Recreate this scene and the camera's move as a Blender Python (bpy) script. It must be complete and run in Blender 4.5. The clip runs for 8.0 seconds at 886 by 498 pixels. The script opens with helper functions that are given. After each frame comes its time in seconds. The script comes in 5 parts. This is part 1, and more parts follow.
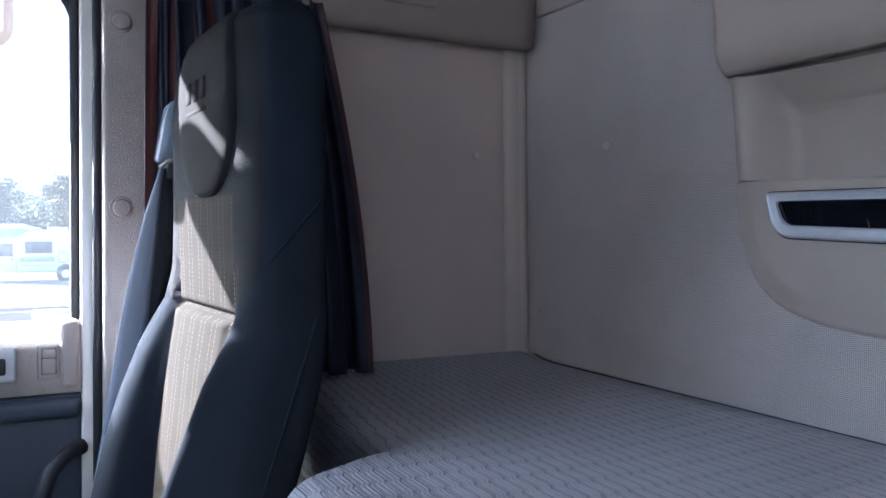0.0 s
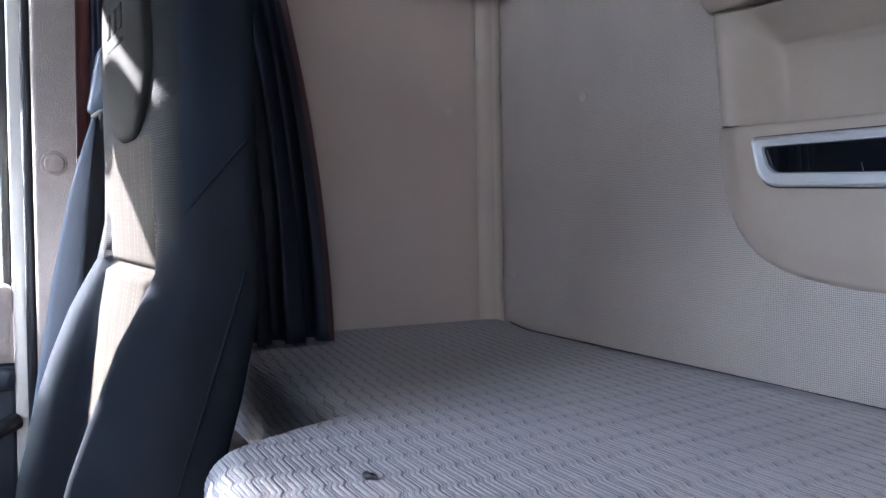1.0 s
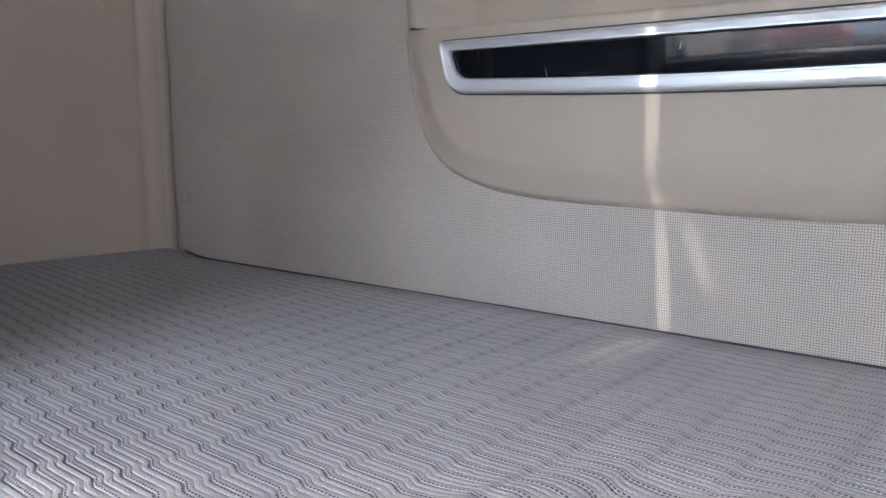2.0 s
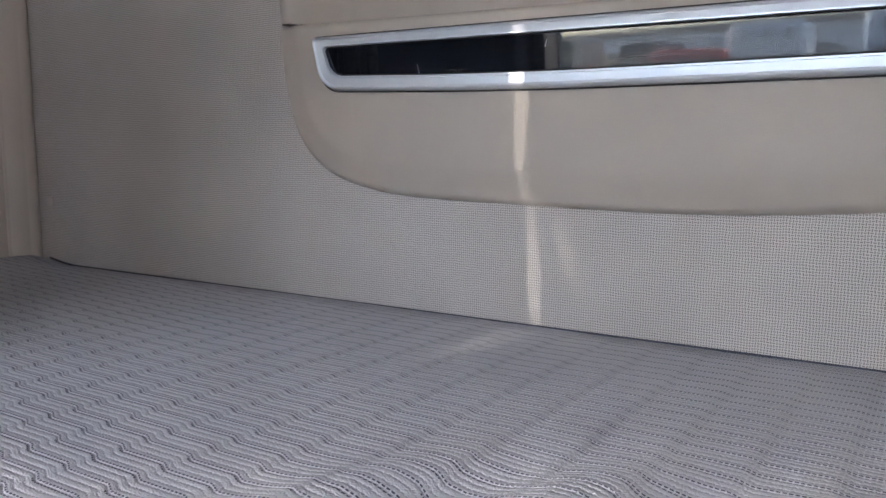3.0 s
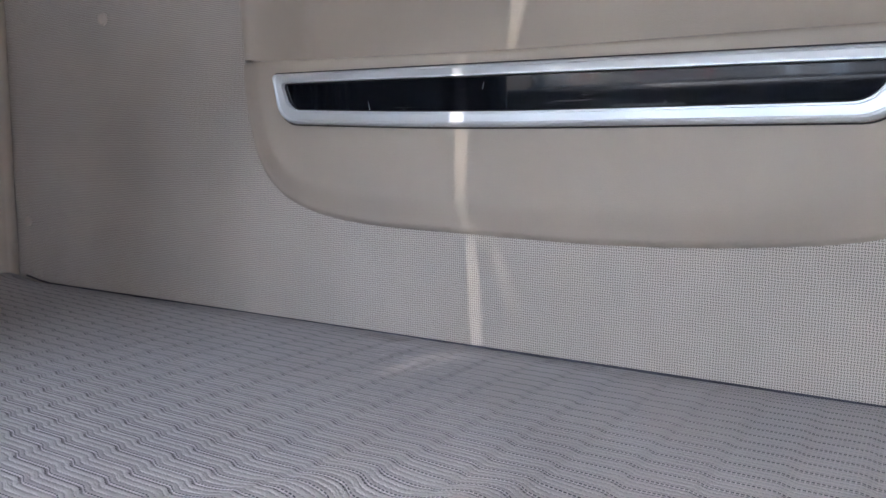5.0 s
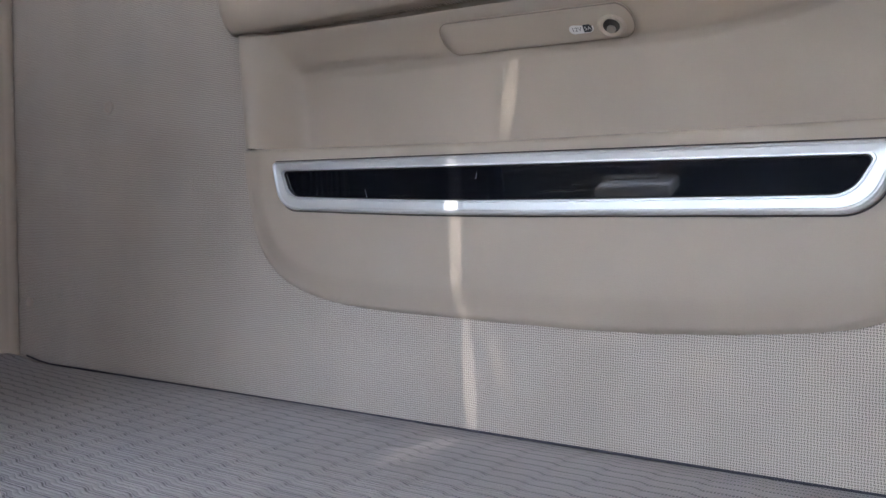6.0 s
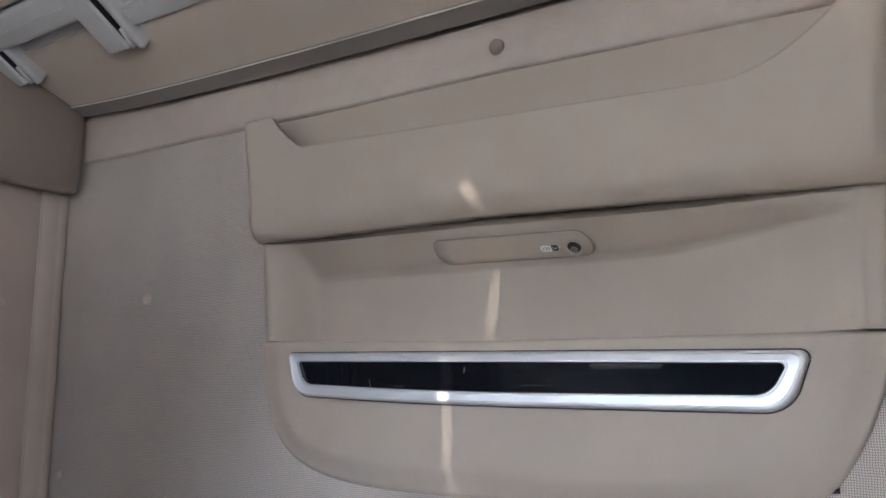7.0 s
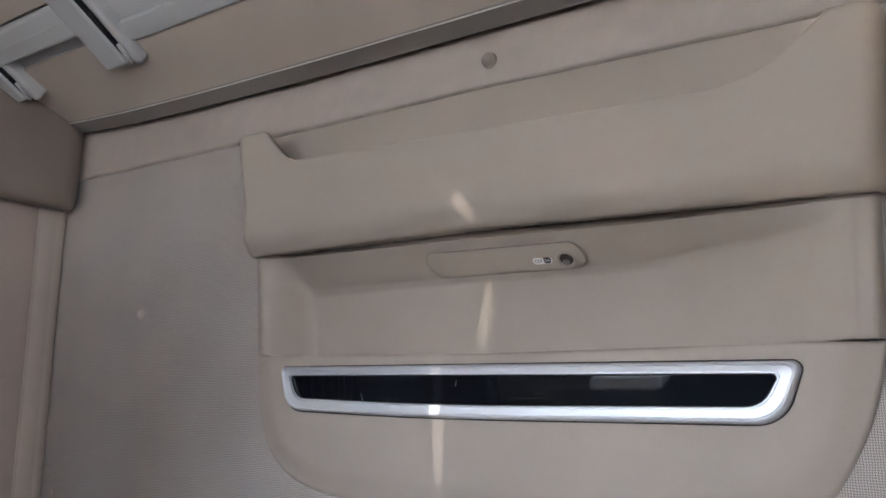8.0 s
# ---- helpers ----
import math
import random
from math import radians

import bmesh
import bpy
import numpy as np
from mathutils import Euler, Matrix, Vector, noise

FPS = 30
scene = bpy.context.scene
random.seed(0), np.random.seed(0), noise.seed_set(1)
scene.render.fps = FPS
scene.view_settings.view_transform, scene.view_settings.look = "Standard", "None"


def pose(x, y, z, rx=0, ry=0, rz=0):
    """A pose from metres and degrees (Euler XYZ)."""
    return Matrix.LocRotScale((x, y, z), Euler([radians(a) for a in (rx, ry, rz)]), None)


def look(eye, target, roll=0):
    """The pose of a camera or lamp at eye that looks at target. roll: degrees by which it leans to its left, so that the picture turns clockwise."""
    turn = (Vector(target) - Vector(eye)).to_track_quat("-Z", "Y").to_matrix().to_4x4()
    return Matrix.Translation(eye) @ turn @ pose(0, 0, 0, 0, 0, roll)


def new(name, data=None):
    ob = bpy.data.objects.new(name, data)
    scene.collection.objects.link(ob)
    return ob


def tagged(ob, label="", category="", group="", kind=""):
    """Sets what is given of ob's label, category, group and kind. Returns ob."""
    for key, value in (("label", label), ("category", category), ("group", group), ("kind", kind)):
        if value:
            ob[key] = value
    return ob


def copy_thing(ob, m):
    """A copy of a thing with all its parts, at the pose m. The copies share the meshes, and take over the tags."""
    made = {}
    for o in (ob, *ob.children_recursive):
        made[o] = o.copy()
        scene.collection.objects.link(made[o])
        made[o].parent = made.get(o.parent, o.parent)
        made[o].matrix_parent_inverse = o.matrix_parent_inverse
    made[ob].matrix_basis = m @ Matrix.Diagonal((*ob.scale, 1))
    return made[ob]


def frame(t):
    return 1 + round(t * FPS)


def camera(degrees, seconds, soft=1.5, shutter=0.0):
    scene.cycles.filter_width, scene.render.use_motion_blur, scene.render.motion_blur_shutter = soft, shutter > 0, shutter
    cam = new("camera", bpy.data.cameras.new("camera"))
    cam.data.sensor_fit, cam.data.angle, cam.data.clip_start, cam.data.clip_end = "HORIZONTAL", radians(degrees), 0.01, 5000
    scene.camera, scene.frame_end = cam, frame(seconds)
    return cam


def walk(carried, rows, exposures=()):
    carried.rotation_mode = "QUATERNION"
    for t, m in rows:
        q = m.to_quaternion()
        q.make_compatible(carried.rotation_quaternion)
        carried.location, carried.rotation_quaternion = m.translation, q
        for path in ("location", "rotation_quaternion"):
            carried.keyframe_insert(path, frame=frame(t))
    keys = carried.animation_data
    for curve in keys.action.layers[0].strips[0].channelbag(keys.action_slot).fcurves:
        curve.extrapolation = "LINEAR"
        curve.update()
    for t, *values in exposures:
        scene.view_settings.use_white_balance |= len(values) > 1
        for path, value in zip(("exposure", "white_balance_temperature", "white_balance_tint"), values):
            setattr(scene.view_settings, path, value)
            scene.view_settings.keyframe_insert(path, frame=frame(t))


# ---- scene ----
cam = camera(58.4, 8.0)
PATH = [
    (0, (1.46, -0.984, 0.887), (-0.309, -0.052, 0.847), 0.3),
    (0.3, (1.432, -0.97, 0.874), (-0.353, -0.068, 0.821), 0.1),
    (0.5, (1.424, -0.965, 0.872), (-0.362, -0.068, 0.808), 0.0),
    (1, (1.4, -0.897, 0.848), (-0.36, 0.048, 0.76), -0.2),
    (1.3, (1.376, -0.86, 0.837), (-0.282, 0.245, 0.665), -0.1),
    (1.5, (1.329, -0.83, 0.807), (-0.223, 0.413, 0.603), -0.1),
    (1.7, (1.326, -0.831, 0.807), (-0.114, 0.54, 0.588), 0.3),
    (2, (1.313, -0.81, 0.817), (0.046, 0.716, 0.56), 0.3),
    (2.2, (1.318, -0.807, 0.797), (0.166, 0.813, 0.573), 1.1),
    (3.3, (1.335, -0.783, 0.798), (0.285, 0.903, 0.565), 0.5),
    (3.5, (1.331, -0.798, 0.802), (0.295, 0.895, 0.556), 0.5),
    (4, (1.34, -0.792, 0.806), (0.305, 0.901, 0.557), 0.6),
    (4.2, (1.348, -0.795, 0.805), (0.306, 0.896, 0.573), 0.8),
    (5.3, (1.43, -0.817, 0.851), (0.382, 0.878, 0.679), 0.8),
    (5.5, (1.435, -0.803, 0.865), (0.388, 0.898, 0.755), 0.3),
    (6, (1.424, -0.827, 0.855), (0.373, 0.874, 0.811), 0.4),
    (6.3, (1.397, -0.891, 0.859), (0.329, 0.8, 0.836), 0.4),
    (6.5, (1.414, -0.939, 0.883), (0.348, 0.751, 0.971), 0.5),
    (6.7, (1.465, -0.97, 0.892), (0.407, 0.715, 1.097), 0.3),
    (7, (1.531, -0.954, 0.899), (0.471, 0.707, 1.24), 0.4),
    (7.5, (1.554, -0.924, 0.903), (0.496, 0.728, 1.289), 0.3),
    (8, (1.542, -0.939, 0.883), (0.478, 0.706, 1.285), 0.6),
]
EXPOSE = [(0, 4.15, 4750, 17), (0.5, 4.12, 4750, 17), (1.0, 4.60, 5050, 17), (1.3, 5.1, 5480, 16.5), (1.5, 5.24, 5520, 16), (1.7, 5.08, 5500, 16), (2.2, 4.8, 5500, 16.5),
          (3.3, 4.56, 5450, 16.5), (4.2, 4.52, 5450, 16.5), (5.3, 4.66, 5450, 17), (6.5, 4.66, 5550, 17), (8, 4.67, 5550, 17)]
walk(cam, [(t, look(eye, target, roll)) for t, eye, target, roll in PATH], EXPOSE)

# ---- world, sun, exposure ----
SUN_TO = Vector((-0.75, -0.55, 0.42)).normalized()
world = bpy.data.worlds.new("sky")
scene.world = world
world.use_nodes = True
wn = world.node_tree.nodes
sky = wn.new("ShaderNodeTexSky")
sky.sky_type = "NISHITA"
sky.sun_disc = False
sky.sun_elevation = math.asin(SUN_TO.z)
sky.sun_rotation = math.atan2(SUN_TO.x, SUN_TO.y)
sky.air_density, sky.dust_density = 1.2, 2.5
wn["Background"].inputs["Strength"].default_value = 0.052
world.node_tree.links.new(sky.outputs[0], wn["Background"].inputs["Color"])
sun = new("sun", bpy.data.lights.new("sun", "SUN"))
sun.data.energy, sun.data.angle, sun.data.color = 5.0, radians(0.53), (1.0, 0.85, 0.65)
sun.matrix_world = look((0, 0, 6), tuple(Vector((0, 0, 6)) - SUN_TO))

# Area lamp added outside the windscreen, standing in for the sky's light.
screen_sky = new("windscreen_sky", bpy.data.lights.new("windscreen_sky", "AREA"))
screen_sky.data.shape, screen_sky.data.size, screen_sky.data.size_y = "RECTANGLE", 1.9, 0.6
screen_sky.data.energy, screen_sky.data.color = 1.18, (0.94, 0.97, 1.0)
screen_sky.matrix_world = look((0.90, -3.0, 1.95), (0.95, 0.0, 0.80))
screen_sky.data.spread = radians(110)

# Area lamp added at the unseen driver's window to brighten the left wall.
door_sky = new("driver_window_sky", bpy.data.lights.new("driver_window_sky", "AREA"))
door_sky.data.shape, door_sky.data.size, door_sky.data.size_y = "RECTANGLE", 0.8, 0.56
door_sky.data.energy, door_sky.data.color = 0.060, (0.93, 0.96, 1.0)
door_sky.matrix_world = look((2.075, -1.38, 1.02), (0.0, -0.5, 0.75))
door_sky.data.spread = radians(100)


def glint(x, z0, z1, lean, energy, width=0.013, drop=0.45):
    """A narrow spot lamp, added to lay a streak like reflected sun in the cab."""
    g = new("streak_lamp", bpy.data.lights.new("streak_lamp", "SPOT"))
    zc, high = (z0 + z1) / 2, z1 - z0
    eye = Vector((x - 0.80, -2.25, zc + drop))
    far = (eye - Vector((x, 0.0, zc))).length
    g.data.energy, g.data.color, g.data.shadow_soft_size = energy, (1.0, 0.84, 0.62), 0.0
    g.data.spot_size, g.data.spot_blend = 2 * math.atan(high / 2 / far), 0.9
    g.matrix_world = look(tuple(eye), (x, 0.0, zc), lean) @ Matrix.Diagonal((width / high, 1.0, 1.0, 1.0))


# Unseen spot lamps, aimed to fit the streaks on panel, wall and mattress.
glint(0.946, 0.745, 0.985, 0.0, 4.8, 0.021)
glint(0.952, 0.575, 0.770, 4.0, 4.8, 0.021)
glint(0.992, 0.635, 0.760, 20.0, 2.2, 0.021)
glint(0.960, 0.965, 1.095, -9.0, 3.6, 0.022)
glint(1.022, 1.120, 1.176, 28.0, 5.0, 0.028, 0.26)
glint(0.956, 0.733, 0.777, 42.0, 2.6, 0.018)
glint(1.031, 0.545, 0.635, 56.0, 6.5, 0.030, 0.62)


# ---- materials ----
def material(name, color, rough=0.6, metal=0.0, vary=0.08, patch=6.0, grain=0.0, grain_scale=900.0, spec=0.5, coat=0.0):
    """A surface with broad uneven tone, fine tone and fine relief, in object coordinates (metres)."""
    m = bpy.data.materials.new(name)
    m.use_nodes = True
    nt = m.node_tree
    n, ln = nt.nodes, nt.links
    b = n["Principled BSDF"]
    b.inputs["Roughness"].default_value = rough
    b.inputs["Metallic"].default_value = metal
    b.inputs["Specular IOR Level"].default_value = spec
    b.inputs["Coat Weight"].default_value = coat
    tc = n.new("ShaderNodeTexCoord")
    big = n.new("ShaderNodeTexNoise")
    big.inputs["Scale"].default_value = patch
    big.inputs["Detail"].default_value = 4
    fine = n.new("ShaderNodeTexNoise")
    fine.inputs["Scale"].default_value = grain_scale
    fine.inputs["Detail"].default_value = 2
    for t in (big, fine):
        ln.new(tc.outputs["Object"], t.inputs["Vector"])
    add = n.new("ShaderNodeMath")
    add.operation = "MULTIPLY_ADD"
    add.inputs[1].default_value = 0.35
    ln.new(fine.outputs["Fac"], add.inputs[0])
    ln.new(big.outputs["Fac"], add.inputs[2])
    rng = n.new("ShaderNodeMapRange")
    rng.inputs["From Min"].default_value, rng.inputs["From Max"].default_value = 0.35, 1.0
    rng.inputs["To Min"].default_value, rng.inputs["To Max"].default_value = 1 - vary, 1 + vary
    ln.new(add.outputs[0], rng.inputs["Value"])
    mul = n.new("ShaderNodeMix")
    mul.data_type, mul.blend_type = "RGBA", "MULTIPLY"
    mul.inputs["Factor"].default_value = 1
    mul.inputs["A"].default_value = (*color, 1)
    ln.new(rng.outputs[0], mul.inputs["B"])
    ln.new(mul.outputs["Result"], b.inputs["Base Color"])
    if grain:
        bump = n.new("ShaderNodeBump")
        bump.inputs["Distance"].default_value = grain
        bump.inputs["Strength"].default_value = 0.6
        ln.new(fine.outputs["Fac"], bump.inputs["Height"])
        ln.new(bump.outputs[0], b.inputs["Normal"])
    return m


def math_node(nt, op, a, b=None, c=None):
    k = nt.nodes.new("ShaderNodeMath")
    k.operation = op
    for i, v in enumerate((a, b, c)):
        if v is None:
            continue
        if isinstance(v, (int, float)):
            k.inputs[i].default_value = v
        else:
            nt.links.new(v, k.inputs[i])
    return k.outputs[0]


def tint_by(m, mask, color, strength=1.0):
    """Mix a second colour into a material's base colour by a 0..1 socket."""
    nt = m.node_tree
    b = nt.nodes["Principled BSDF"]
    old = b.inputs["Base Color"].links[0].from_socket
    mix = nt.nodes.new("ShaderNodeMix")
    mix.data_type = "RGBA"
    nt.links.new(math_node(nt, "MULTIPLY", mask, strength), mix.inputs["Factor"])
    nt.links.new(old, mix.inputs["A"])
    mix.inputs["B"].default_value = (*color, 1)
    nt.links.new(mix.outputs["Result"], b.inputs["Base Color"])


def relief(m, height, distance, strength=0.7):
    nt = m.node_tree
    b = nt.nodes["Principled BSDF"]
    bump = nt.nodes.new("ShaderNodeBump")
    bump.inputs["Distance"].default_value, bump.inputs["Strength"].default_value = distance, strength
    nt.links.new(height, bump.inputs["Height"])
    if b.inputs["Normal"].links:
        nt.links.new(b.inputs["Normal"].links[0].from_socket, bump.inputs["Normal"])
    nt.links.new(bump.outputs[0], b.inputs["Normal"])


def coords(m, kind="Object"):
    nt = m.node_tree
    tc = nt.nodes.new("ShaderNodeTexCoord")
    sp = nt.nodes.new("ShaderNodeSeparateXYZ")
    nt.links.new(tc.outputs[kind], sp.inputs[0])
    return nt, sp.outputs[0], sp.outputs[1], sp.outputs[2]


def ramp(nt, value, lo, hi):
    k = nt.nodes.new("ShaderNodeMapRange")
    k.interpolation_type = "SMOOTHSTEP"
    k.inputs["From Min"].default_value, k.inputs["From Max"].default_value = lo, hi
    nt.links.new(value, k.inputs["Value"])
    return k.outputs[0]


def weave(m, axis_a, axis_b, cell, color, amount, depth):
    """Hopsack weave: pale threads in small squares, a short dark slit upright in one and lying in the next."""
    nt, *ax = coords(m)
    jig = nt.nodes.new("ShaderNodeTexNoise")
    jig.inputs["Scale"].default_value, jig.inputs["Detail"].default_value = 70, 3
    nt.links.new([q for q in nt.nodes if q.type == "TEX_COORD"][0].outputs["Object"], jig.inputs["Vector"])
    a = math_node(nt, "MULTIPLY_ADD", jig.outputs["Fac"], 1.2, math_node(nt, "MULTIPLY", ax[axis_a], 1 / cell))
    b = math_node(nt, "MULTIPLY_ADD", jig.outputs["Fac"], -1.2, math_node(nt, "MULTIPLY", ax[axis_b], 1 / cell))
    odd = math_node(nt, "MODULO", math_node(nt, "ABSOLUTE", math_node(nt, "ADD", math_node(nt, "FLOOR", a), math_node(nt, "FLOOR", b))), 2.0)
    near = [math_node(nt, "ABSOLUTE", math_node(nt, "SUBTRACT", math_node(nt, "FRACT", k), 0.5)) for k in (a, b)]
    upright = math_node(nt, "MULTIPLY", ramp(nt, near[0], 0.30, 0.10), ramp(nt, near[1], 0.70, 0.40))
    lying = math_node(nt, "MULTIPLY", ramp(nt, near[1], 0.30, 0.10), ramp(nt, near[0], 0.70, 0.40))
    slit = math_node(nt, "ADD", math_node(nt, "MULTIPLY", upright, odd), math_node(nt, "MULTIPLY", lying, math_node(nt, "SUBTRACT", 1.0, odd)))
    tint_by(m, slit, color, amount)
    relief(m, math_node(nt, "SUBTRACT", 1.0, slit), depth)


BEIGE = material("beige plastic", (0.405, 0.352, 0.292), 0.55, vary=0.06, grain=0.0005, grain_scale=800)
TAUPE = material("taupe plastic", (0.225, 0.188, 0.156), 0.5, vary=0.05, grain=0.0002, grain_scale=1400)
PALE = material("pale beige plastic", (0.45, 0.392, 0.338), 0.5, vary=0.05, grain=0.0002, grain_scale=1200)
BOARD = material("beige painted board", (0.44, 0.38, 0.315), 0.5, vary=0.06, grain=0.0001)
CLOTH_WALL = material("grey-beige woven wall cloth", (0.565, 0.515, 0.462), 0.9, vary=0.13, patch=7, spec=0.0)
nt, ax, ay, az = coords(CLOTH_WALL)
soil = nt.nodes.new("ShaderNodeTexNoise")
soil.inputs["Scale"].default_value, soil.inputs["Detail"].default_value = 14, 5
nt.links.new([k for k in nt.nodes if k.type == "TEX_COORD"][0].outputs["Object"], soil.inputs["Vector"])
tint_by(CLOTH_WALL, math_node(nt, "MULTIPLY", math_node(nt, "MAXIMUM", math_node(nt, "SUBTRACT", soil.outputs["Fac"], 0.52), 0.0), 2.0), (0.40, 0.34, 0.29), 0.5)
weave(CLOTH_WALL, 0, 2, 0.0027, (0.13, 0.12, 0.112), 0.8, 0.00015)
FELT_WALL = material("beige side wall lining", (0.44, 0.370, 0.315), 0.85, vary=0.07, patch=4, grain=0.0004, grain_scale=1500, spec=0.25)
SILVER = material("satin silver plastic", (0.78, 0.80, 0.83), 0.40, metal=0.65, vary=0.03)
GLOSS = material("black piano gloss", (0.006, 0.007, 0.010), 0.03, vary=0.1, spec=1.0, coat=0.6)
# dusty wiping streaks on the gloss
nt, ax, ay, az = coords(GLOSS)
wipe = nt.nodes.new("ShaderNodeTexNoise")
wipe.inputs["Scale"].default_value, wipe.inputs["Detail"].default_value, wipe.inputs["Distortion"].default_value = 1.0, 5, 0.6
far = nt.nodes.new("ShaderNodeMapping")
far.inputs["Scale"].default_value, far.inputs["Rotation"].default_value = (14, 1, 190), (0, 0.12, 0)
nt.links.new([k for k in nt.nodes if k.type == "TEX_COORD"][0].outputs["Object"], far.inputs["Vector"])
nt.links.new(far.outputs[0], wipe.inputs["Vector"])
patch = nt.nodes.new("ShaderNodeTexNoise")
patch.inputs["Scale"].default_value = 5
nt.links.new([k for k in nt.nodes if k.type == "TEX_COORD"][0].outputs["Object"], patch.inputs["Vector"])
wiped = math_node(nt, "MULTIPLY", ramp(nt, wipe.outputs["Fac"], 0.52, 0.72), ramp(nt, patch.outputs["Fac"], 0.40, 0.62))
tint_by(GLOSS, wiped, (0.16, 0.15, 0.14), 0.5)
nt.links.new(math_node(nt, "MULTIPLY_ADD", wiped, 0.10, 0.03), nt.nodes["Principled BSDF"].inputs["Roughness"])
ALU = material("anodised grey strip", (0.27, 0.25, 0.232), 0.42, metal=0.4, vary=0.04)
FRAME_GREY = material("pale grey painted metal", (0.43, 0.435, 0.43), 0.4, vary=0.04)
NAVY = material("dark blue-grey imitation leather", (0.0132, 0.0164, 0.0218), 0.9, spec=0.03, vary=0.10, patch=9, grain=0.0003, grain_scale=1100)
SHELL = material("dark ribbed seat cloth", (0.0130, 0.0135, 0.0142), 0.95, vary=0.12, spec=0.04)
PAD = material("smooth charcoal headrest cloth", (0.0128, 0.0124, 0.0112), 0.95, vary=0.15, patch=20, grain=0.0003, grain_scale=1800, spec=0.04)
INSERT = material("grey-brown stitched seat cloth", (0.0190, 0.0165, 0.0130), 0.95, vary=0.15, patch=25, spec=0.03)
BELT = material("blue-grey webbing", (0.20, 0.22, 0.26), 0.45, vary=0.06, grain=0.0003, grain_scale=1600)
GUIDE = material("blue-grey satin plastic", (0.13, 0.155, 0.19), 0.3, vary=0.04)
BOLSTER = material("blue-grey matt seat cloth", (0.0148, 0.0168, 0.0205), 1.0, spec=0.01, vary=0.12, patch=14, grain=0.0003, grain_scale=1000)
CREAM = material("cream painted metal", (0.60, 0.58, 0.52), 0.4, vary=0.05)
PILLAR = material("grained brown-beige pillar plastic", (0.230, 0.198, 0.172), 0.6, vary=0.10, patch=40, grain=0.0016, grain_scale=420)
CAP = material("worn pale beige plastic", (0.45, 0.392, 0.338), 0.6, vary=0.06, patch=40, grain=0.0006, grain_scale=260)
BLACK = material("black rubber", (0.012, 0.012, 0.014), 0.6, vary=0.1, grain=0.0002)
DOOR_DARK = material("dark grey door plastic", (0.021, 0.028, 0.039), 0.55, vary=0.06, grain=0.0003, grain_scale=1200)
WHITE_PAINT = material("white vehicle paint", (0.78, 0.79, 0.80), 0.3, vary=0.03, patch=1.0)
CARPET = material("dark cab carpet", (0.05, 0.048, 0.046), 0.95, vary=0.2, grain=0.002, grain_scale=500)
LINING = material("pale roof lining", (0.42, 0.385, 0.34), 0.9, vary=0.05, grain=0.0005)
WELL_SHADE = material("dark brown socket shade", (0.045, 0.038, 0.032), 0.5, vary=0.1)
WHITE = material("white print", (0.75, 0.75, 0.75), 0.5, vary=0.02)

# ribs of the seat cloth, and pale stitches on the insert
nt, ax, ay, az = coords(SHELL)
relief(SHELL, math_node(nt, "SINE", math_node(nt, "MULTIPLY", az, 2 * math.pi / 0.0026)), 0.00009)
nt, ax, ay, az = coords(INSERT)
relief(INSERT, math_node(nt, "MULTIPLY", math_node(nt, "SINE", math_node(nt, "MULTIPLY", ax, 2 * math.pi / 0.0035)),
                         math_node(nt, "SINE", math_node(nt, "MULTIPLY", az, 2 * math.pi / 0.0045))), 0.0003)
row = math_node(nt, "ABSOLUTE", math_node(nt, "SUBTRACT", math_node(nt, "FRACT", math_node(nt, "MULTIPLY", ax, 1 / 0.048)), 0.5))
row = math_node(nt, "LESS_THAN", math_node(nt, "ABSOLUTE", math_node(nt, "SUBTRACT", row, 0.17)), 0.013)
dash = math_node(nt, "GREATER_THAN", math_node(nt, "FRACT", math_node(nt, "MULTIPLY", az, 1 / 0.0058)), 0.4)
tint_by(INSERT, math_node(nt, "MULTIPLY", row, dash), (0.16, 0.122, 0.084), 0.75)
fleck = math_node(nt, "GREATER_THAN", math_node(nt, "SINE", math_node(nt, "MULTIPLY", az, 2 * math.pi / 0.0024)), 0.1)
tint_by(INSERT, fleck, (0.026, 0.0235, 0.0195), 0.6)

# quilted mattress cloth: pale jersey, dark stitch pairs in every third groove (UV: metres along, ridges across)
RIDGE, STEP_LEN, LAG, JOG = 0.00576, 0.0450, 0.985, 1.0
QUILT = material("grey quilted mattress cloth", (0.398, 0.386, 0.393), 0.9, vary=0.08, patch=3, spec=0.15)
nt, qu, qv, _ = coords(QUILT, "UV")
third = math_node(nt, "FRACT", math_node(nt, "MULTIPLY_ADD", qv, 1 / 3, 0.5))
off = math_node(nt, "MULTIPLY_ADD", third, 3.0, -1.5)
first = math_node(nt, "LESS_THAN", math_node(nt, "ABSOLUTE", math_node(nt, "SUBTRACT", off, 0.27)), 0.10)
second = math_node(nt, "LESS_THAN", math_node(nt, "ABSOLUTE", math_node(nt, "ADD", off, 0.27)), 0.10)
# two stitch rows run side by side on two of three stretches, one alone on the third
stretch = math_node(nt, "FLOOR", math_node(nt, "MULTIPLY_ADD", qu, 1 / STEP_LEN, -LAG + 0.14))
line = math_node(nt, "FLOOR", math_node(nt, "MULTIPLY_ADD", qv, 1 / 3, 0.5))
turn = math_node(nt, "FRACT", math_node(nt, "MULTIPLY", math_node(nt, "ADD", stretch, math_node(nt, "MULTIPLY", line, 2.0)), 1 / 3))
pair = math_node(nt, "MAXIMUM", first, math_node(nt, "MULTIPLY", second, math_node(nt, "GREATER_THAN", turn, 0.2)))
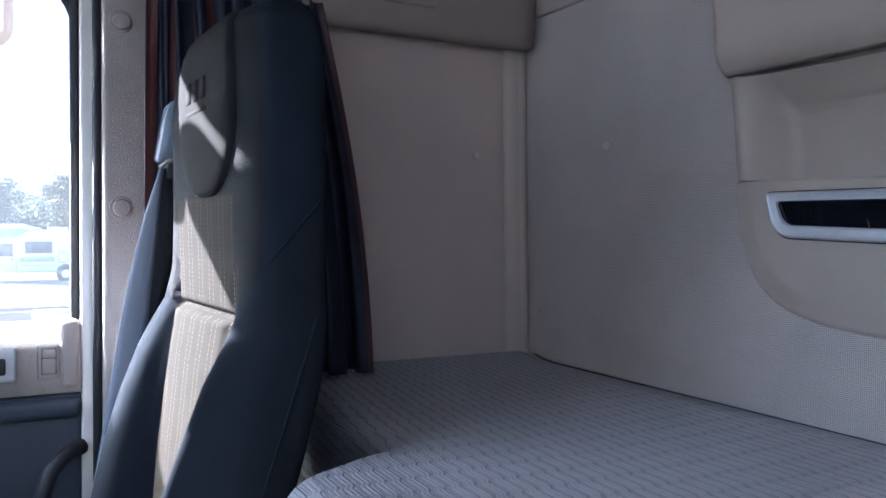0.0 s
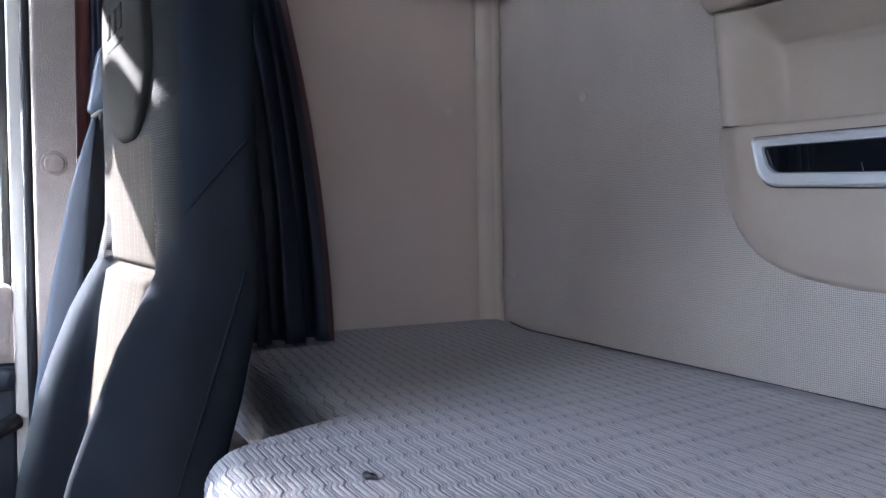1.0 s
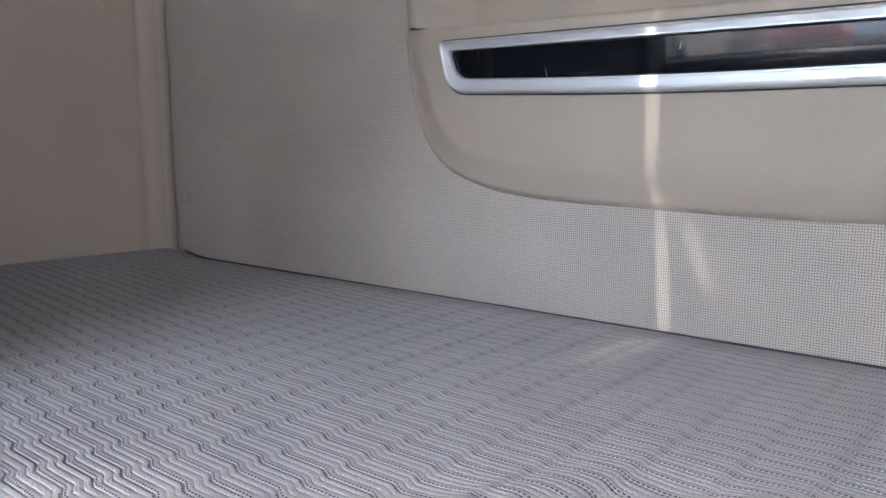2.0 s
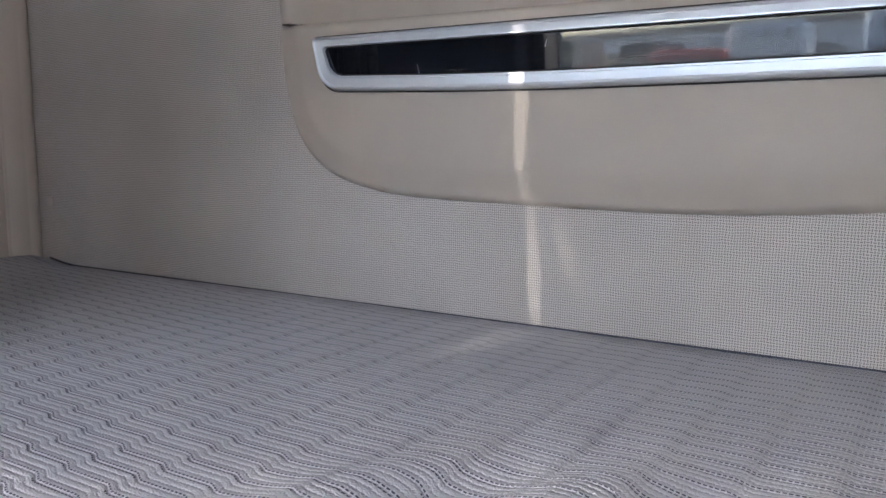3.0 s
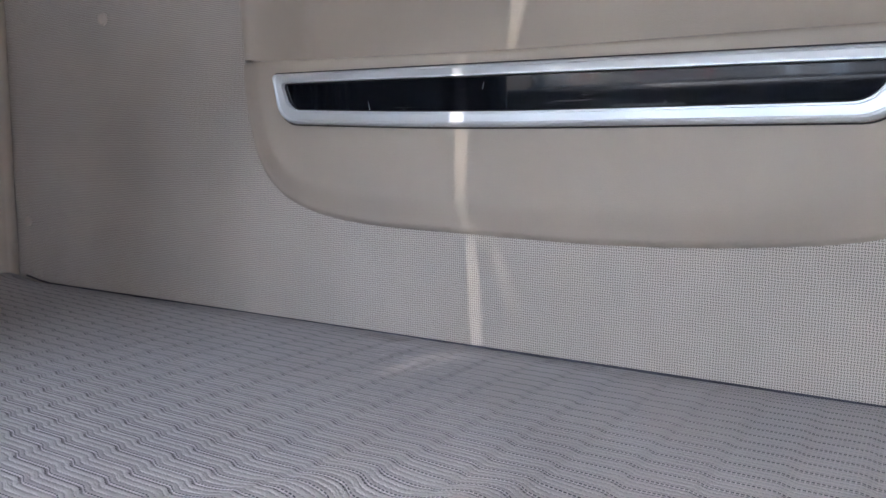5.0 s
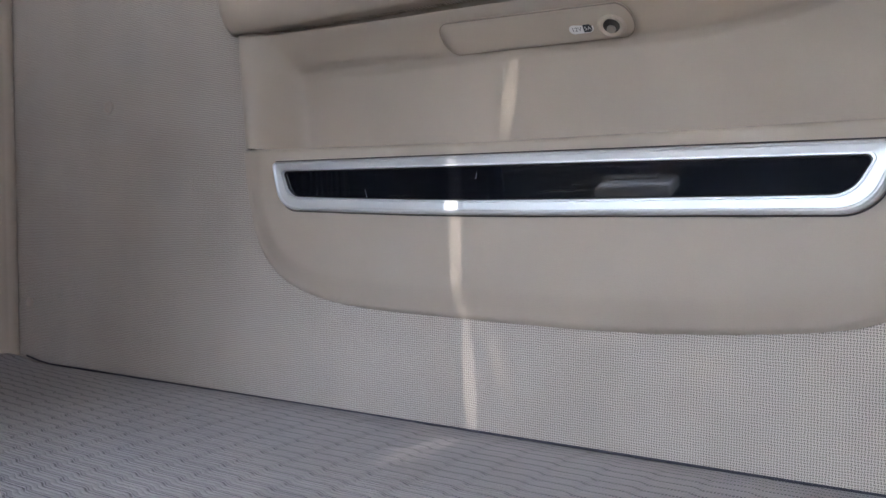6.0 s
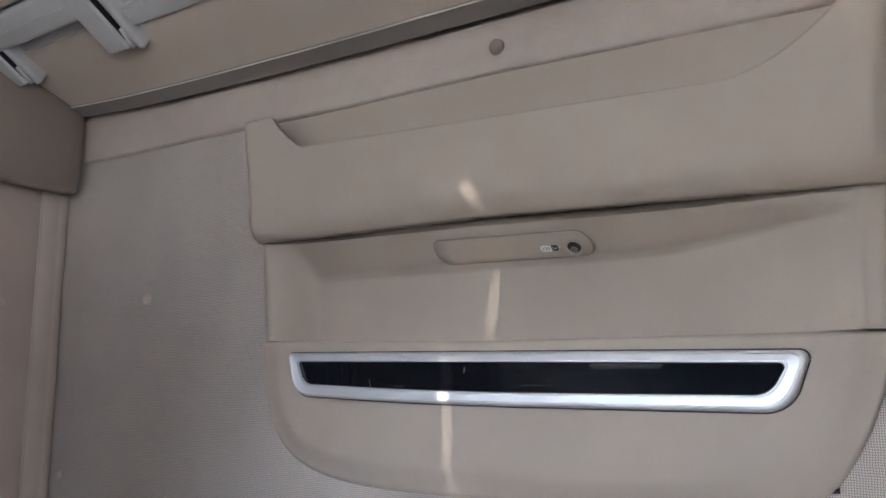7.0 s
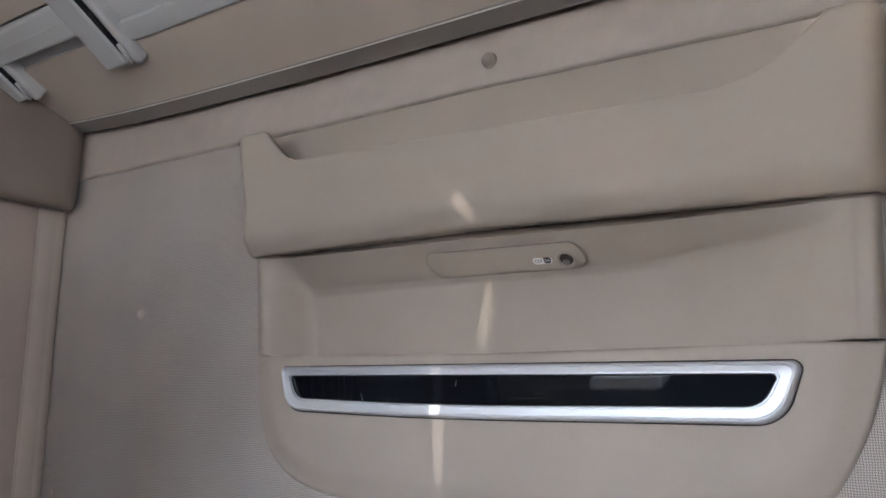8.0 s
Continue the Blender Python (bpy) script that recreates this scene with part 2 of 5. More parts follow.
dash = math_node(nt, "GREATER_THAN", math_node(nt, "FRACT", math_node(nt, "MULTIPLY", qu, 1 / 0.0031)), 0.33)
tint_by(QUILT, math_node(nt, "MULTIPLY", pair, dash), (0.03, 0.03, 0.04), 0.94)
near = math_node(nt, "ABSOLUTE", math_node(nt, "SUBTRACT", math_node(nt, "FRACT", math_node(nt, "ADD", qv, 0.5)), 0.5))
tint_by(QUILT, math_node(nt, "MULTIPLY", math_node(nt, "LESS_THAN", near, 0.09), dash), (0.12, 0.12, 0.14), 0.48)
# Darkens the stitched grooves at each jog: their shade is put into the colour.
bend = math_node(nt, "FRACT", math_node(nt, "MULTIPLY_ADD", qu, 1 / STEP_LEN, -LAG))
bend = math_node(nt, "MULTIPLY", ramp(nt, bend, 0.70, 0.78), ramp(nt, bend, 0.99, 0.93))
tint_by(QUILT, math_node(nt, "MULTIPLY", bend, ramp(nt, math_node(nt, "ABSOLUTE", off), 0.30, 0.10)), (0.05, 0.05, 0.06), 0.18)
knit = nt.nodes.new("ShaderNodeTexNoise")
knit.inputs["Scale"].default_value = 900
nt.links.new([k for k in nt.nodes if k.type == "TEX_COORD"][0].outputs["Object"], knit.inputs["Vector"])
relief(QUILT, knit.outputs["Fac"], 0.0012)

# curtain: navy satin with rust stripes (UV u across the cloth in metres)
CURTAIN = material("navy curtain with rust stripes", (0.009, 0.011, 0.022), 0.5, vary=0.2, patch=30, spec=0.3)
nt, cu, cv, _ = coords(CURTAIN, "UV")
for lo, hi, col, k in ((0.0, 0.012, (0.11, 0.038, 0.028), 0.75), (0.095, 0.118, (0.11, 0.036, 0.026), 0.8), (0.205, 0.225, (0.11, 0.036, 0.026), 0.8), (0.310, 0.325, (0.09, 0.030, 0.024), 0.8), (0.40, 0.415, (0.07, 0.022, 0.018), 0.7), (0.920, 0.930, (0.07, 0.026, 0.022), 0.7)):
    tint_by(CURTAIN, math_node(nt, "MULTIPLY", math_node(nt, "GREATER_THAN", cu, lo), math_node(nt, "LESS_THAN", cu, hi)), col, k)

GLASS = bpy.data.materials.new("window glass with dimming tint and haze")
GLASS.use_nodes = True
gn = GLASS.node_tree.nodes
gb = gn["Principled BSDF"]
gb.inputs["Roughness"].default_value, gb.inputs["IOR"].default_value, gb.inputs["Transmission Weight"].default_value = 0.0, 1.45, 1.0
# Tint chosen to dim the overbright view outside.
gb.inputs["Base Color"].default_value = (0.42, 0.455, 0.475, 1)
# A translucent share is mixed in as haze over the view outside.
haze = gn.new("ShaderNodeBsdfTranslucent")
haze.inputs["Color"].default_value = (0.86, 0.93, 1.0, 1)
haze_mix = gn.new("ShaderNodeMixShader")
haze_mix.inputs[0].default_value = 0.013
GLASS.node_tree.links.new(gb.outputs[0], haze_mix.inputs[1])
GLASS.node_tree.links.new(haze.outputs[0], haze_mix.inputs[2])
GLASS.node_tree.links.new(haze_mix.outputs[0], gn["Material Output"].inputs["Surface"])
DARK_GLASS = material("dark vehicle glass", (0.03, 0.04, 0.05), 0.08, vary=0.1)


# ---- mesh helpers ----
def finish(me, mat, smooth=True):
    me.materials.append(mat)
    if smooth:
        me.polygons.foreach_set("use_smooth", [True] * len(me.polygons))
    return me


def mesh_of(name, bm, mat, smooth=True):
    me = bpy.data.meshes.new(name)
    bmesh.ops.recalc_face_normals(bm, faces=bm.faces)
    bm.to_mesh(me)
    bm.free()
    return finish(me, mat, smooth)


def part(name, bm, mat, parent, label="", smooth=True):
    ob = new(name, bm if isinstance(bm, bpy.types.Mesh) else mesh_of(name, bm, mat, smooth))
    if parent:
        ob.parent = parent
        ob.matrix_parent_inverse = parent.matrix_world.inverted()
    return tagged(ob, label)


def thing(name, label, category, at=(0, 0, 0), group="", kind=""):
    ob = new(name)
    ob.empty_display_size = 0.05
    ob.location = at
    ob.matrix_world = Matrix.Translation(at)
    return tagged(ob, label, category, group, kind)


def sharp(ob, degrees=35):
    """Keep creases above that angle crisp on a smooth-shaded mesh."""
    me = ob.data
    b = bmesh.new()
    b.from_mesh(me)
    for e in b.edges:
        if len(e.link_faces) == 2 and e.calc_face_angle(0) > radians(degrees):
            e.smooth = False
    b.to_mesh(me)
    b.free()
    return ob


def box(x0, x1, y0, y1, z0, z1, bevel=0.0, seg=2, bm=None):
    own = bmesh.new()
    bmesh.ops.create_cube(own, size=1)
    for v in own.verts:
        v.co = (x0 + (v.co.x + 0.5) * (x1 - x0), y0 + (v.co.y + 0.5) * (y1 - y0), z0 + (v.co.z + 0.5) * (z1 - z0))
    if bevel:
        bmesh.ops.bevel(own, geom=own.edges[:], offset=bevel, segments=seg, profile=0.5, affect="EDGES")
    if bm is None:
        return own
    me = bpy.data.meshes.new("tmp")
    own.to_mesh(me)
    own.free()
    bm.from_mesh(me)
    bpy.data.meshes.remove(me)
    return bm


def disc(center, normal, radius, depth, seg=24, bevel=0.0):
    """A round button: a short cylinder standing on a surface, its rim rounded."""
    b = bmesh.new()
    m = Matrix.Translation(Vector(center) + Vector(normal) * depth / 2) @ Vector(normal).to_track_quat("Z", "Y").to_matrix().to_4x4()
    bmesh.ops.create_cone(b, cap_ends=True, segments=seg, radius1=radius, radius2=radius, depth=depth, matrix=m)
    if bevel:
        top = [e for e in b.edges if all((v.co - Vector(center)).dot(Vector(normal)) > depth * 0.6 for v in e.verts)]
        bmesh.ops.bevel(b, geom=top, offset=bevel, segments=3, profile=0.5, affect="EDGES")
    return b


def grid_mesh(name, P, mat, close_u=False, close_v=False, uv=None, smooth=True):
    """A mesh from a grid of places P[i, j, 3]."""
    n, m = P.shape[:2]
    idx = np.arange(n * m).reshape(n, m)
    if close_u:
        idx = np.concatenate([idx, idx[:1]], 0)
    if close_v:
        idx = np.concatenate([idx, idx[:, :1]], 1)
    q = np.stack([idx[:-1, :-1], idx[1:, :-1], idx[1:, 1:], idx[:-1, 1:]], -1).reshape(-1, 4)
    me = bpy.data.meshes.new(name)
    me.from_pydata(P.reshape(-1, 3).tolist(), [], q.tolist())
    if uv is not None:
        layer = me.uv_layers.new(name="uv")
        layer.data.foreach_set("uv", uv.reshape(-1, 2)[q.reshape(-1)].astype(np.float32).ravel())
    return finish(me, mat, smooth)


def thicken(ob, t, offset=-1.0):
    s = ob.modifiers.new("thickness", "SOLIDIFY")
    s.thickness, s.offset = t, offset
    return ob


def tube(points, radius, seg=10, bm=None):
    """A round bar along points."""
    b = bm or bmesh.new()
    pts = [Vector(p) for p in points]
    rings = []
    for i, p in enumerate(pts):
        d = (pts[min(i + 1, len(pts) - 1)] - pts[max(i - 1, 0)]).normalized()
        q = d.to_track_quat("Z", "Y")
        rings.append([b.verts.new(p + q @ Vector((radius * math.cos(a), radius * math.sin(a), 0))) for a in [2 * math.pi * k / seg for k in range(seg)]])
    for r0, r1 in zip(rings, rings[1:]):
        for k in range(seg):
            b.faces.new((r0[k], r0[(k + 1) % seg], r1[(k + 1) % seg], r1[k]))
    b.faces.new(rings[0][::-1])
    b.faces.new(rings[-1])
    return b


def smoothstep(a, b, x):
    t = np.clip((np.asarray(x, float) - a) / (b - a), 0, 1)
    return t * t * (3 - 2 * t)


def rounded(corners, seg=8):
    """A closed outline from (x, z, radius) corners, each rounded by seg steps."""
    out = []
    n = len(corners)
    for i, (x, z, r) in enumerate(corners):
        p = Vector((x, z))
        a = (Vector(corners[i - 1][:2]) - p).normalized()
        b = (Vector(corners[(i + 1) % n][:2]) - p).normalized()
        ang = a.angle(b)
        d = r / math.tan(ang / 2)
        c = p + (a + b).normalized() * (r / math.sin(ang / 2))
        s, e = p + a * d - c, p + b * d - c
        turn = s.angle_signed(e)
        for k in range(seg + 1):
            w = turn * k / seg
            out.append((c.x + s.x * math.cos(w) + s.y * math.sin(w), c.y - s.x * math.sin(w) + s.y * math.cos(w)))
    return np.array(out)


# ---- setting: cab shell ----
BED = 0.63
LEAN = -0.03


def structure(name, bm, mat, label, category, smooth=False):
    ob = new(name, bm if isinstance(bm, bpy.types.Mesh) else mesh_of(name, bm, mat, smooth))
    return tagged(ob, label, category, kind="structure")


# rear wall: cloth slab with an opening behind the storage panel
b = bmesh.new()
box(-0.10, 0.595, 0.0, 0.05, 0.0, 1.395, bm=b)
box(1.475, 2.16, 0.0, 0.05, 0.0, 1.345, bm=b)
box(0.595, 1.475, 0.0, 0.05, 0.0, 0.79, bm=b)
box(0.595, 0.66, 0.0, 0.05, 0.79, 0.950, bm=b)
box(1.42, 1.475, 0.0, 0.05, 0.79, 0.950, bm=b)
box(0.595, 1.475, 0.0, 0.05, 1.135, 1.345, bm=b)
structure("wall_rear", b, CLOTH_WALL, "rear cab wall lined with grey-beige woven cloth", "wall")
structure("wall_outer", box(-0.12, 2.18, 0.09, 0.13, -0.1, 2.3), LINING, "outer skin behind the rear cab wall", "wall")
structure("floor", box(-0.1, 2.16, -2.1, 0.0, -0.06, 0.0), CARPET, "dark carpeted cab floor", "floor")
structure("ceiling", box(-0.12, 2.18, -2.1, 0.13, 2.1, 2.16), LINING, "pale cab roof lining", "ceiling")


def lean_slab(name, y0, y1, z0, z1, side, mat, label, t=0.05, base=0.0):
    """A side wall piece that leans inwards with height. side -1: towards low x, 1: towards high x."""
    b = box(0, 1, y0, y1, z0, z1)
    for v in b.verts:
        inner = base + LEAN * (v.co.z - 0.62)
        x = inner if v.co.x > 0.5 else inner - t
        v.co.x = x if side < 0 else 2.06 - x
    return structure(name, b, mat, label, "wall")


lean_slab("wall_left", -0.86, 0.1, 0.0, 2.1, -1, FELT_WALL, "side wall of the bunk lined in beige felt", base=-0.012)
lean_slab("wall_right", -0.90, 0.1, 0.0, 2.1, 1, FELT_WALL, "far side wall of the bunk lined in beige felt")
# driver's side, unseen; its window opening is added to light the left wall
b = bmesh.new()
box(2.01, 2.06, -2.1, -0.90, 0.0, 0.76, bm=b)
box(2.01, 2.06, -2.1, -0.90, 1.36, 2.1, bm=b)
box(2.01, 2.06, -2.1, -1.80, 0.76, 1.36, bm=b)
box(2.01, 2.06, -0.96, -0.90, 0.76, 1.36, bm=b)
structure("wall_driver_side", b, TAUPE, "taupe wall of the driver's side with a window opening", "wall")
pane = structure("window_2", box(2.033, 2.038, -1.80, -0.96, 0.76, 1.36), GLASS, "clear driver's side window", "window")
pane.visible_shadow = False
# passenger's side above the window and the unseen front pillar, stepped to bound the sun patches
b = bmesh.new()
box(0.02, 0.07, -2.1, -0.86, 1.32, 2.1, bm=b)
box(-0.02, 0.06, -2.1, -1.236, 1.015, 1.66, bm=b)
box(-0.02, 0.06, -2.1, -1.335, 0.0, 1.015, bm=b)
structure("wall_passenger_side", b, TAUPE, "passenger side header and front pillar", "wall")
# front: below and above the windscreen; the unseen upper part is set low to shade the rear wall
b = bmesh.new()
box(-0.02, 2.08, -2.10, -2.02, 0.0, 0.94, bm=b)
box(-0.02, 2.08, -2.10, -2.02, 1.48, 2.1, bm=b)
structure("wall_front", b, DOOR_DARK, "unseen front wall, set low above the windscreen to shade the rear wall", "wall")
pane = structure("window_1", box(0.06, 2.0, -2.065, -2.059, 0.94, 1.48), GLASS, "clear windscreen", "window")
pane.visible_shadow = False

# ---- bunk ----
base = tagged(new("bunk_base", mesh_of("bunk_base", box(0.02, 2.04, -0.62, -0.004, 0.0, 0.488, 0.01), TAUPE, False)),
              "closed beige plastic bunk base under the mattress", "bunk base", kind="structure")


def front_edge(x):
    """How far the mattress reaches forward: narrower behind the seats."""
    x = np.asarray(x, float)
    x = np.minimum(x, 2.06 - x)
    return 0.585 + 0.170 * smoothstep(0.560, 0.680, x) + 0.030 * smoothstep(0.680, 0.850, x)


def stair(c):
    """Ridge number along a quilting line, which jogs forward once a step."""
    u = np.asarray(c) / STEP_LEN - LAG
    f = u - np.floor(u)
    return JOG * (np.floor(u) + smoothstep(0.70, 1.0, f)) + 0.2


def build_mattress():
    R = 0.034
    phase = np.array([0.0, 0.10, 0.26, 0.50, 0.74, 0.90])
    start = LAG * STEP_LEN
    cols = [start + (k + q) * STEP_LEN for k in range(-1, 43) for q in (0.0, 0.22, 0.44, 0.62, 0.72, 0.77, 0.81, 0.86, 0.90, 0.94, 0.98)]
    cols = np.array([0.003] + [c for c in cols if c > 0.006] + [2.02, 2.055])
    st = stair(cols)[:, None]
    far = 0.95
    k0, k1 = int(np.floor(-far / RIDGE + st.min())) - 1, int(np.ceil(st.max())) + 1
    V0 = (np.arange(k0, k1)[:, None] + phase[None]).reshape(-1)[::-1][None, :] + 0 * st
    way = np.clip((st - V0) * RIDGE, 0, far)
    for _ in range(6):
        X = cols[:, None] + 0 * way
        L = front_edge(X)
        total = (L - R) + R * math.pi / 2 + (BED - R - 0.49)
        way = np.clip((st - V0) * RIDGE, 0, total)
    V = st - way / RIDGE
    a = np.clip((way - (L - R)) / R, 0, math.pi / 2)
    down = np.clip(way - (L - R) - R * math.pi / 2, 0, None)
    y = -np.minimum(way, L - R) - R * np.sin(a)
    z = BED - R + R * np.cos(a) - down
    ny, nz = -np.sin(a), np.cos(a)
    f = V - np.floor(V)
    third = (V + 0.5) / 3 - np.floor((V + 0.5) / 3)
    u = cols / STEP_LEN - LAG
    jog = np.exp(-(((u - np.floor(u)) - 0.85) / 0.10) ** 2)[:, None]
    deep = np.where(np.abs(third * 3 - 0.5) < 0.5, 0.9 - 0.5 * jog, 0.50 * (1 - 0.9 * jog))
    ridge = np.clip(np.sin(np.pi * f), 0, 1) ** 0.42
    h = -0.0013 * (1 - ridge) * deep * smoothstep(0.012, 0.03, X)
    # slack cloth and slight dents
    wob = 0.0010 * np.sin(7.1 * X + 3.0) * np.sin(6.3 * y + 0.7)
    ease = np.exp(-((y + 0.50) / 0.085) ** 2)
    fold = 0.0042 * np.exp(-((X - 1.098 - 0.28 * (y + 0.45)) / 0.026) ** 2) * ease - 0.0040 * np.exp(-((X - 1.140 - 0.28 * (y + 0.45)) / 0.026) ** 2) * ease
    ease = np.exp(-((y + 0.445) / 0.06) ** 2)
    fold += 0.0050 * np.exp(-((X - 1.195 - 0.25 * (y + 0.40)) / 0.028) ** 2) * ease - 0.0055 * np.exp(-((X - 1.242 - 0.25 * (y + 0.40)) / 0.028) ** 2) * ease
    h = h + (wob + 1.7 * fold) * nz
    lip = np.clip(1 - way / 0.018, 0, 1)
    z = z - 0.011 * (1 - smoothstep(0.0, 0.10, way)) * smoothstep(0.0, 0.10, X)
    P = np.stack([X, y + ny * h - 0.010 * (way < 0.02), z + nz * h - 0.018 * (1 - np.sqrt(1 - lip ** 2)) * nz - 0.03 * (way <= 0)], -1)
    n, m = V.shape
    idx = np.arange(n * m).reshape(n, m)
    q = np.stack([idx[:-1, :-1], idx[1:, :-1], idx[1:, 1:], idx[:-1, 1:]], -1)
    wq = np.stack([way[:-1, :-1], way[1:, :-1], way[1:, 1:], way[:-1, 1:]], -1)
    tq = np.stack([total[:-1, :-1], total[1:, :-1], total[1:, 1:], total[:-1, 1:]], -1)
    xq = np.stack([X[:-1, :-1], X[1:, :-1], X[1:, 1:], X[:-1, 1:]], -1)
    keep = (wq.max(-1) > 1e-6) & ((tq - wq).max(-1) > 1e-6) & (np.ptp(xq, axis=-1) > 1e-7)
    onside = wq.min(-1) > (L[:-1, :-1] - R) + R * 1.45
    uv = np.stack([X, V], -1).reshape(-1, 2)
    bed = thing("mattress", "grey quilted bunk mattress with stitched wavy ridges", "mattress", (1.03, -0.39, 0.49))
    for name, pick in (("cover_top", keep & ~onside), ("side_band", keep & onside)):
        f4 = q[pick]
        used, inv = np.unique(f4.ravel(), return_inverse=True)
        me = bpy.data.meshes.new(name)
        me.from_pydata(P.reshape(-1, 3)[used].tolist(), [], inv.reshape(-1, 4).tolist())
        layer = me.uv_layers.new(name="uv")
        layer.data.foreach_set("uv", uv[f4.ravel()].astype(np.float32).ravel())
        part(name, finish(me, QUILT), None, bed)
    return bed


bed = build_mattress()
# Dark strip added where the mattress meets the wall: the crease's shade as colour.
CREASE_SHADE = material("dark blue-grey crease shade", (0.060, 0.062, 0.078), 0.9, vary=0.1, patch=30, spec=0.1)
part("crease_line", tube([(x, -0.0040, BED - 0.0025 - 0.011 * float(smoothstep(0.0, 0.10, x))) for x in np.linspace(0.03, 2.03, 60)], 0.0016, 8), CREASE_SHADE, bed, "dark strip painted for the shaded crease along the wall")
# a small tear in the cover with dark foam showing
b = bmesh.new()
ring = [b.verts.new((0.80 + 0.009 * math.cos(a) * (1 + 0.3 * math.sin(3 * a)), -0.645 + 0.0035 * math.sin(a) + 0.002 * math.cos(2 * a), BED + 0.0035 + 0.001 * math.sin(2 * a)))
        for a in [2 * math.pi * k / 14 for k in range(14)]]
b.faces.new(ring)
blem = tagged(new("tear", mesh_of("tear", b, BLACK)), "small dark tear in the mattress cover", "tear")
thicken(blem, 0.0025)

# ---- corner post, wall caps, buttons ----
ang = np.linspace(0, math.pi / 2, 10)
prof = [(-0.013, -0.055), (-0.011, -0.053)] + [(-0.011 + 0.0125 * math.sin(q), -0.051 + 0.020 * (1 - math.cos(q)) + 0.006 * q) for q in ang] + [(0.003, -0.020), (0.002, -0.008), (-0.003, -0.0015)]
zs = np.linspace(0.60, 1.33, 10)
P = np.array([[(x + 0.006 + LEAN * (z - 0.62), y, z) for x, y in prof] for z in zs])
structure("trim_corner", grid_mesh("trim_corner", P, BEIGE), None, "rounded pale beige corner trim", "trim")


def wall_x(z):
    return LEAN * (z - 0.62) - 0.012


def wall_button(at, normal, r=0.0105):
    """A round fastener: a raised rolled rim round a dished middle."""
    q = Vector(normal).normalized().to_track_quat("Z", "Y")
    rings = [(1.0, -0.001), (1.0, 0.0022), (0.95, 0.0036), (0.85, 0.0040), (0.74, 0.0034), (0.66, 0.0016), (0.4, 0.0012), (0.02, 0.0012)]
    P = np.array([[tuple(Vector(at) + q @ Vector((r * w * math.cos(a), r * w * math.sin(a), h))) for a in [2 * math.pi * k / 24 for k in range(24)]] for w, h in rings])
    ob = tagged(new("wall_button", grid_mesh("wall_button", P, PALE, close_v=True)),
                "small round beige plastic fastener in the wall lining", "fastener", "wall lining fasteners")
    return ob


nleft = Vector((1, 0, -LEAN)).normalized()
wall_button((wall_x(1.055), -0.120, 1.055), nleft)
wall_button((0.264, 0.0, 1.056), (0, -1, 0))
wall_button((0.036, 0.0, 0.722), (0, -1, 0), 0.0085)

# cap strip above the cloth: soft curved profile along the wall, bowed up at the door end to fit the camera's view
def cap_bow(x):
    x = np.asarray(x, float)
    return 0.006 + 0.026 * np.exp(-x / 0.22) - 0.006 * smoothstep(0.3, 0.8, x) - 0.011 * np.clip((x - 1.0) / 0.45, 0, 1)


prof = [(0.02, 1.342), (-0.008, 1.342), (-0.012, 1.346), (-0.014, 1.365), (-0.013, 1.40), (-0.008, 1.425), (0.0, 1.437), (0.02, 1.44)]
xs = np.linspace(0.0, 2.06, 40)
P = np.array([[(x, y + 0.0006 * math.sin(9 * x), z + cap_bow(x) - (0.021 * math.exp(-x / 0.24) if z < 1.35 else 0.0)) for y, z in prof] for x in xs])
structure("trim_wall_cap", grid_mesh("trim_wall_cap", P, CAP), None, "pale beige plastic strip capping the wall cloth", "trim")
plug = thing("cap_plug", "round recessed beige plug in the wall cap", "plug", (1.02, -0.013, 1.382))
dish = [[(1.02 + 0.0108 * w * math.cos(a), -0.0190 + 0.0042 * (1 - w * w), 1.377 + 0.0108 * w * math.sin(a)) for a in np.linspace(0, 2 * math.pi, 25)[:-1]] for w in (1.12, 1.0, 0.95, 0.8, 0.5, 0.02)]
for k in range(24):
    a = 2 * math.pi * k / 24
    dish[0][k] = (1.02 + 0.0124 * math.cos(a), -0.0125, 1.377 + 0.0124 * math.sin(a))
# Taupe puts the recess's shade into the colour; the dish itself stands proud.
part("plug_face", grid_mesh("plug_face", np.array(dish), TAUPE, close_v=True), None, plug, "dished face of the plug, darkened for the recess's shade")

# ---- upper bunk seen from below ----
bunk = thing("upper_bunk", "raised upper bunk with beige underside and grey edge strip", "bunk", (1.03, -0.10, 1.45))
# its underside rises towards the front: local x, along the slope, out of the underside
SLOPE = Matrix(((1, 0, 0, 0), (0, -0.862, -0.507, -0.060), (0, 0.507, -0.862, 1.4365), (0, 0, 0, 1)))


def on_slope(bm):
    bm.transform(SLOPE)
    return bm


def sweep_x(profile, x0, x1, n=2):
    return np.array([[(x, y, z + 0.026 * math.exp(-x / 0.24) - 0.006 * min(x / 0.8, 1)) for y, z in profile] for x in np.linspace(x0, x1, n)])


part("edge_strip", grid_mesh("edge_strip", sweep_x([(-0.024, 1.460), (-0.024, 1.428), (-0.028, 1.4235), (-0.060, 1.4345), (-0.0625, 1.4385)], -0.03, 2.03, 40), ALU, smooth=False), None, bunk, "grey metal edge strip")
part("edge_bead", tube([tuple(p) for p in sweep_x([(-0.0605, 1.4342)], -0.03, 2.03, 40)[:, 0]], 0.0012, 6), CREAM, bunk, "bright bead along the strip")
rows = []
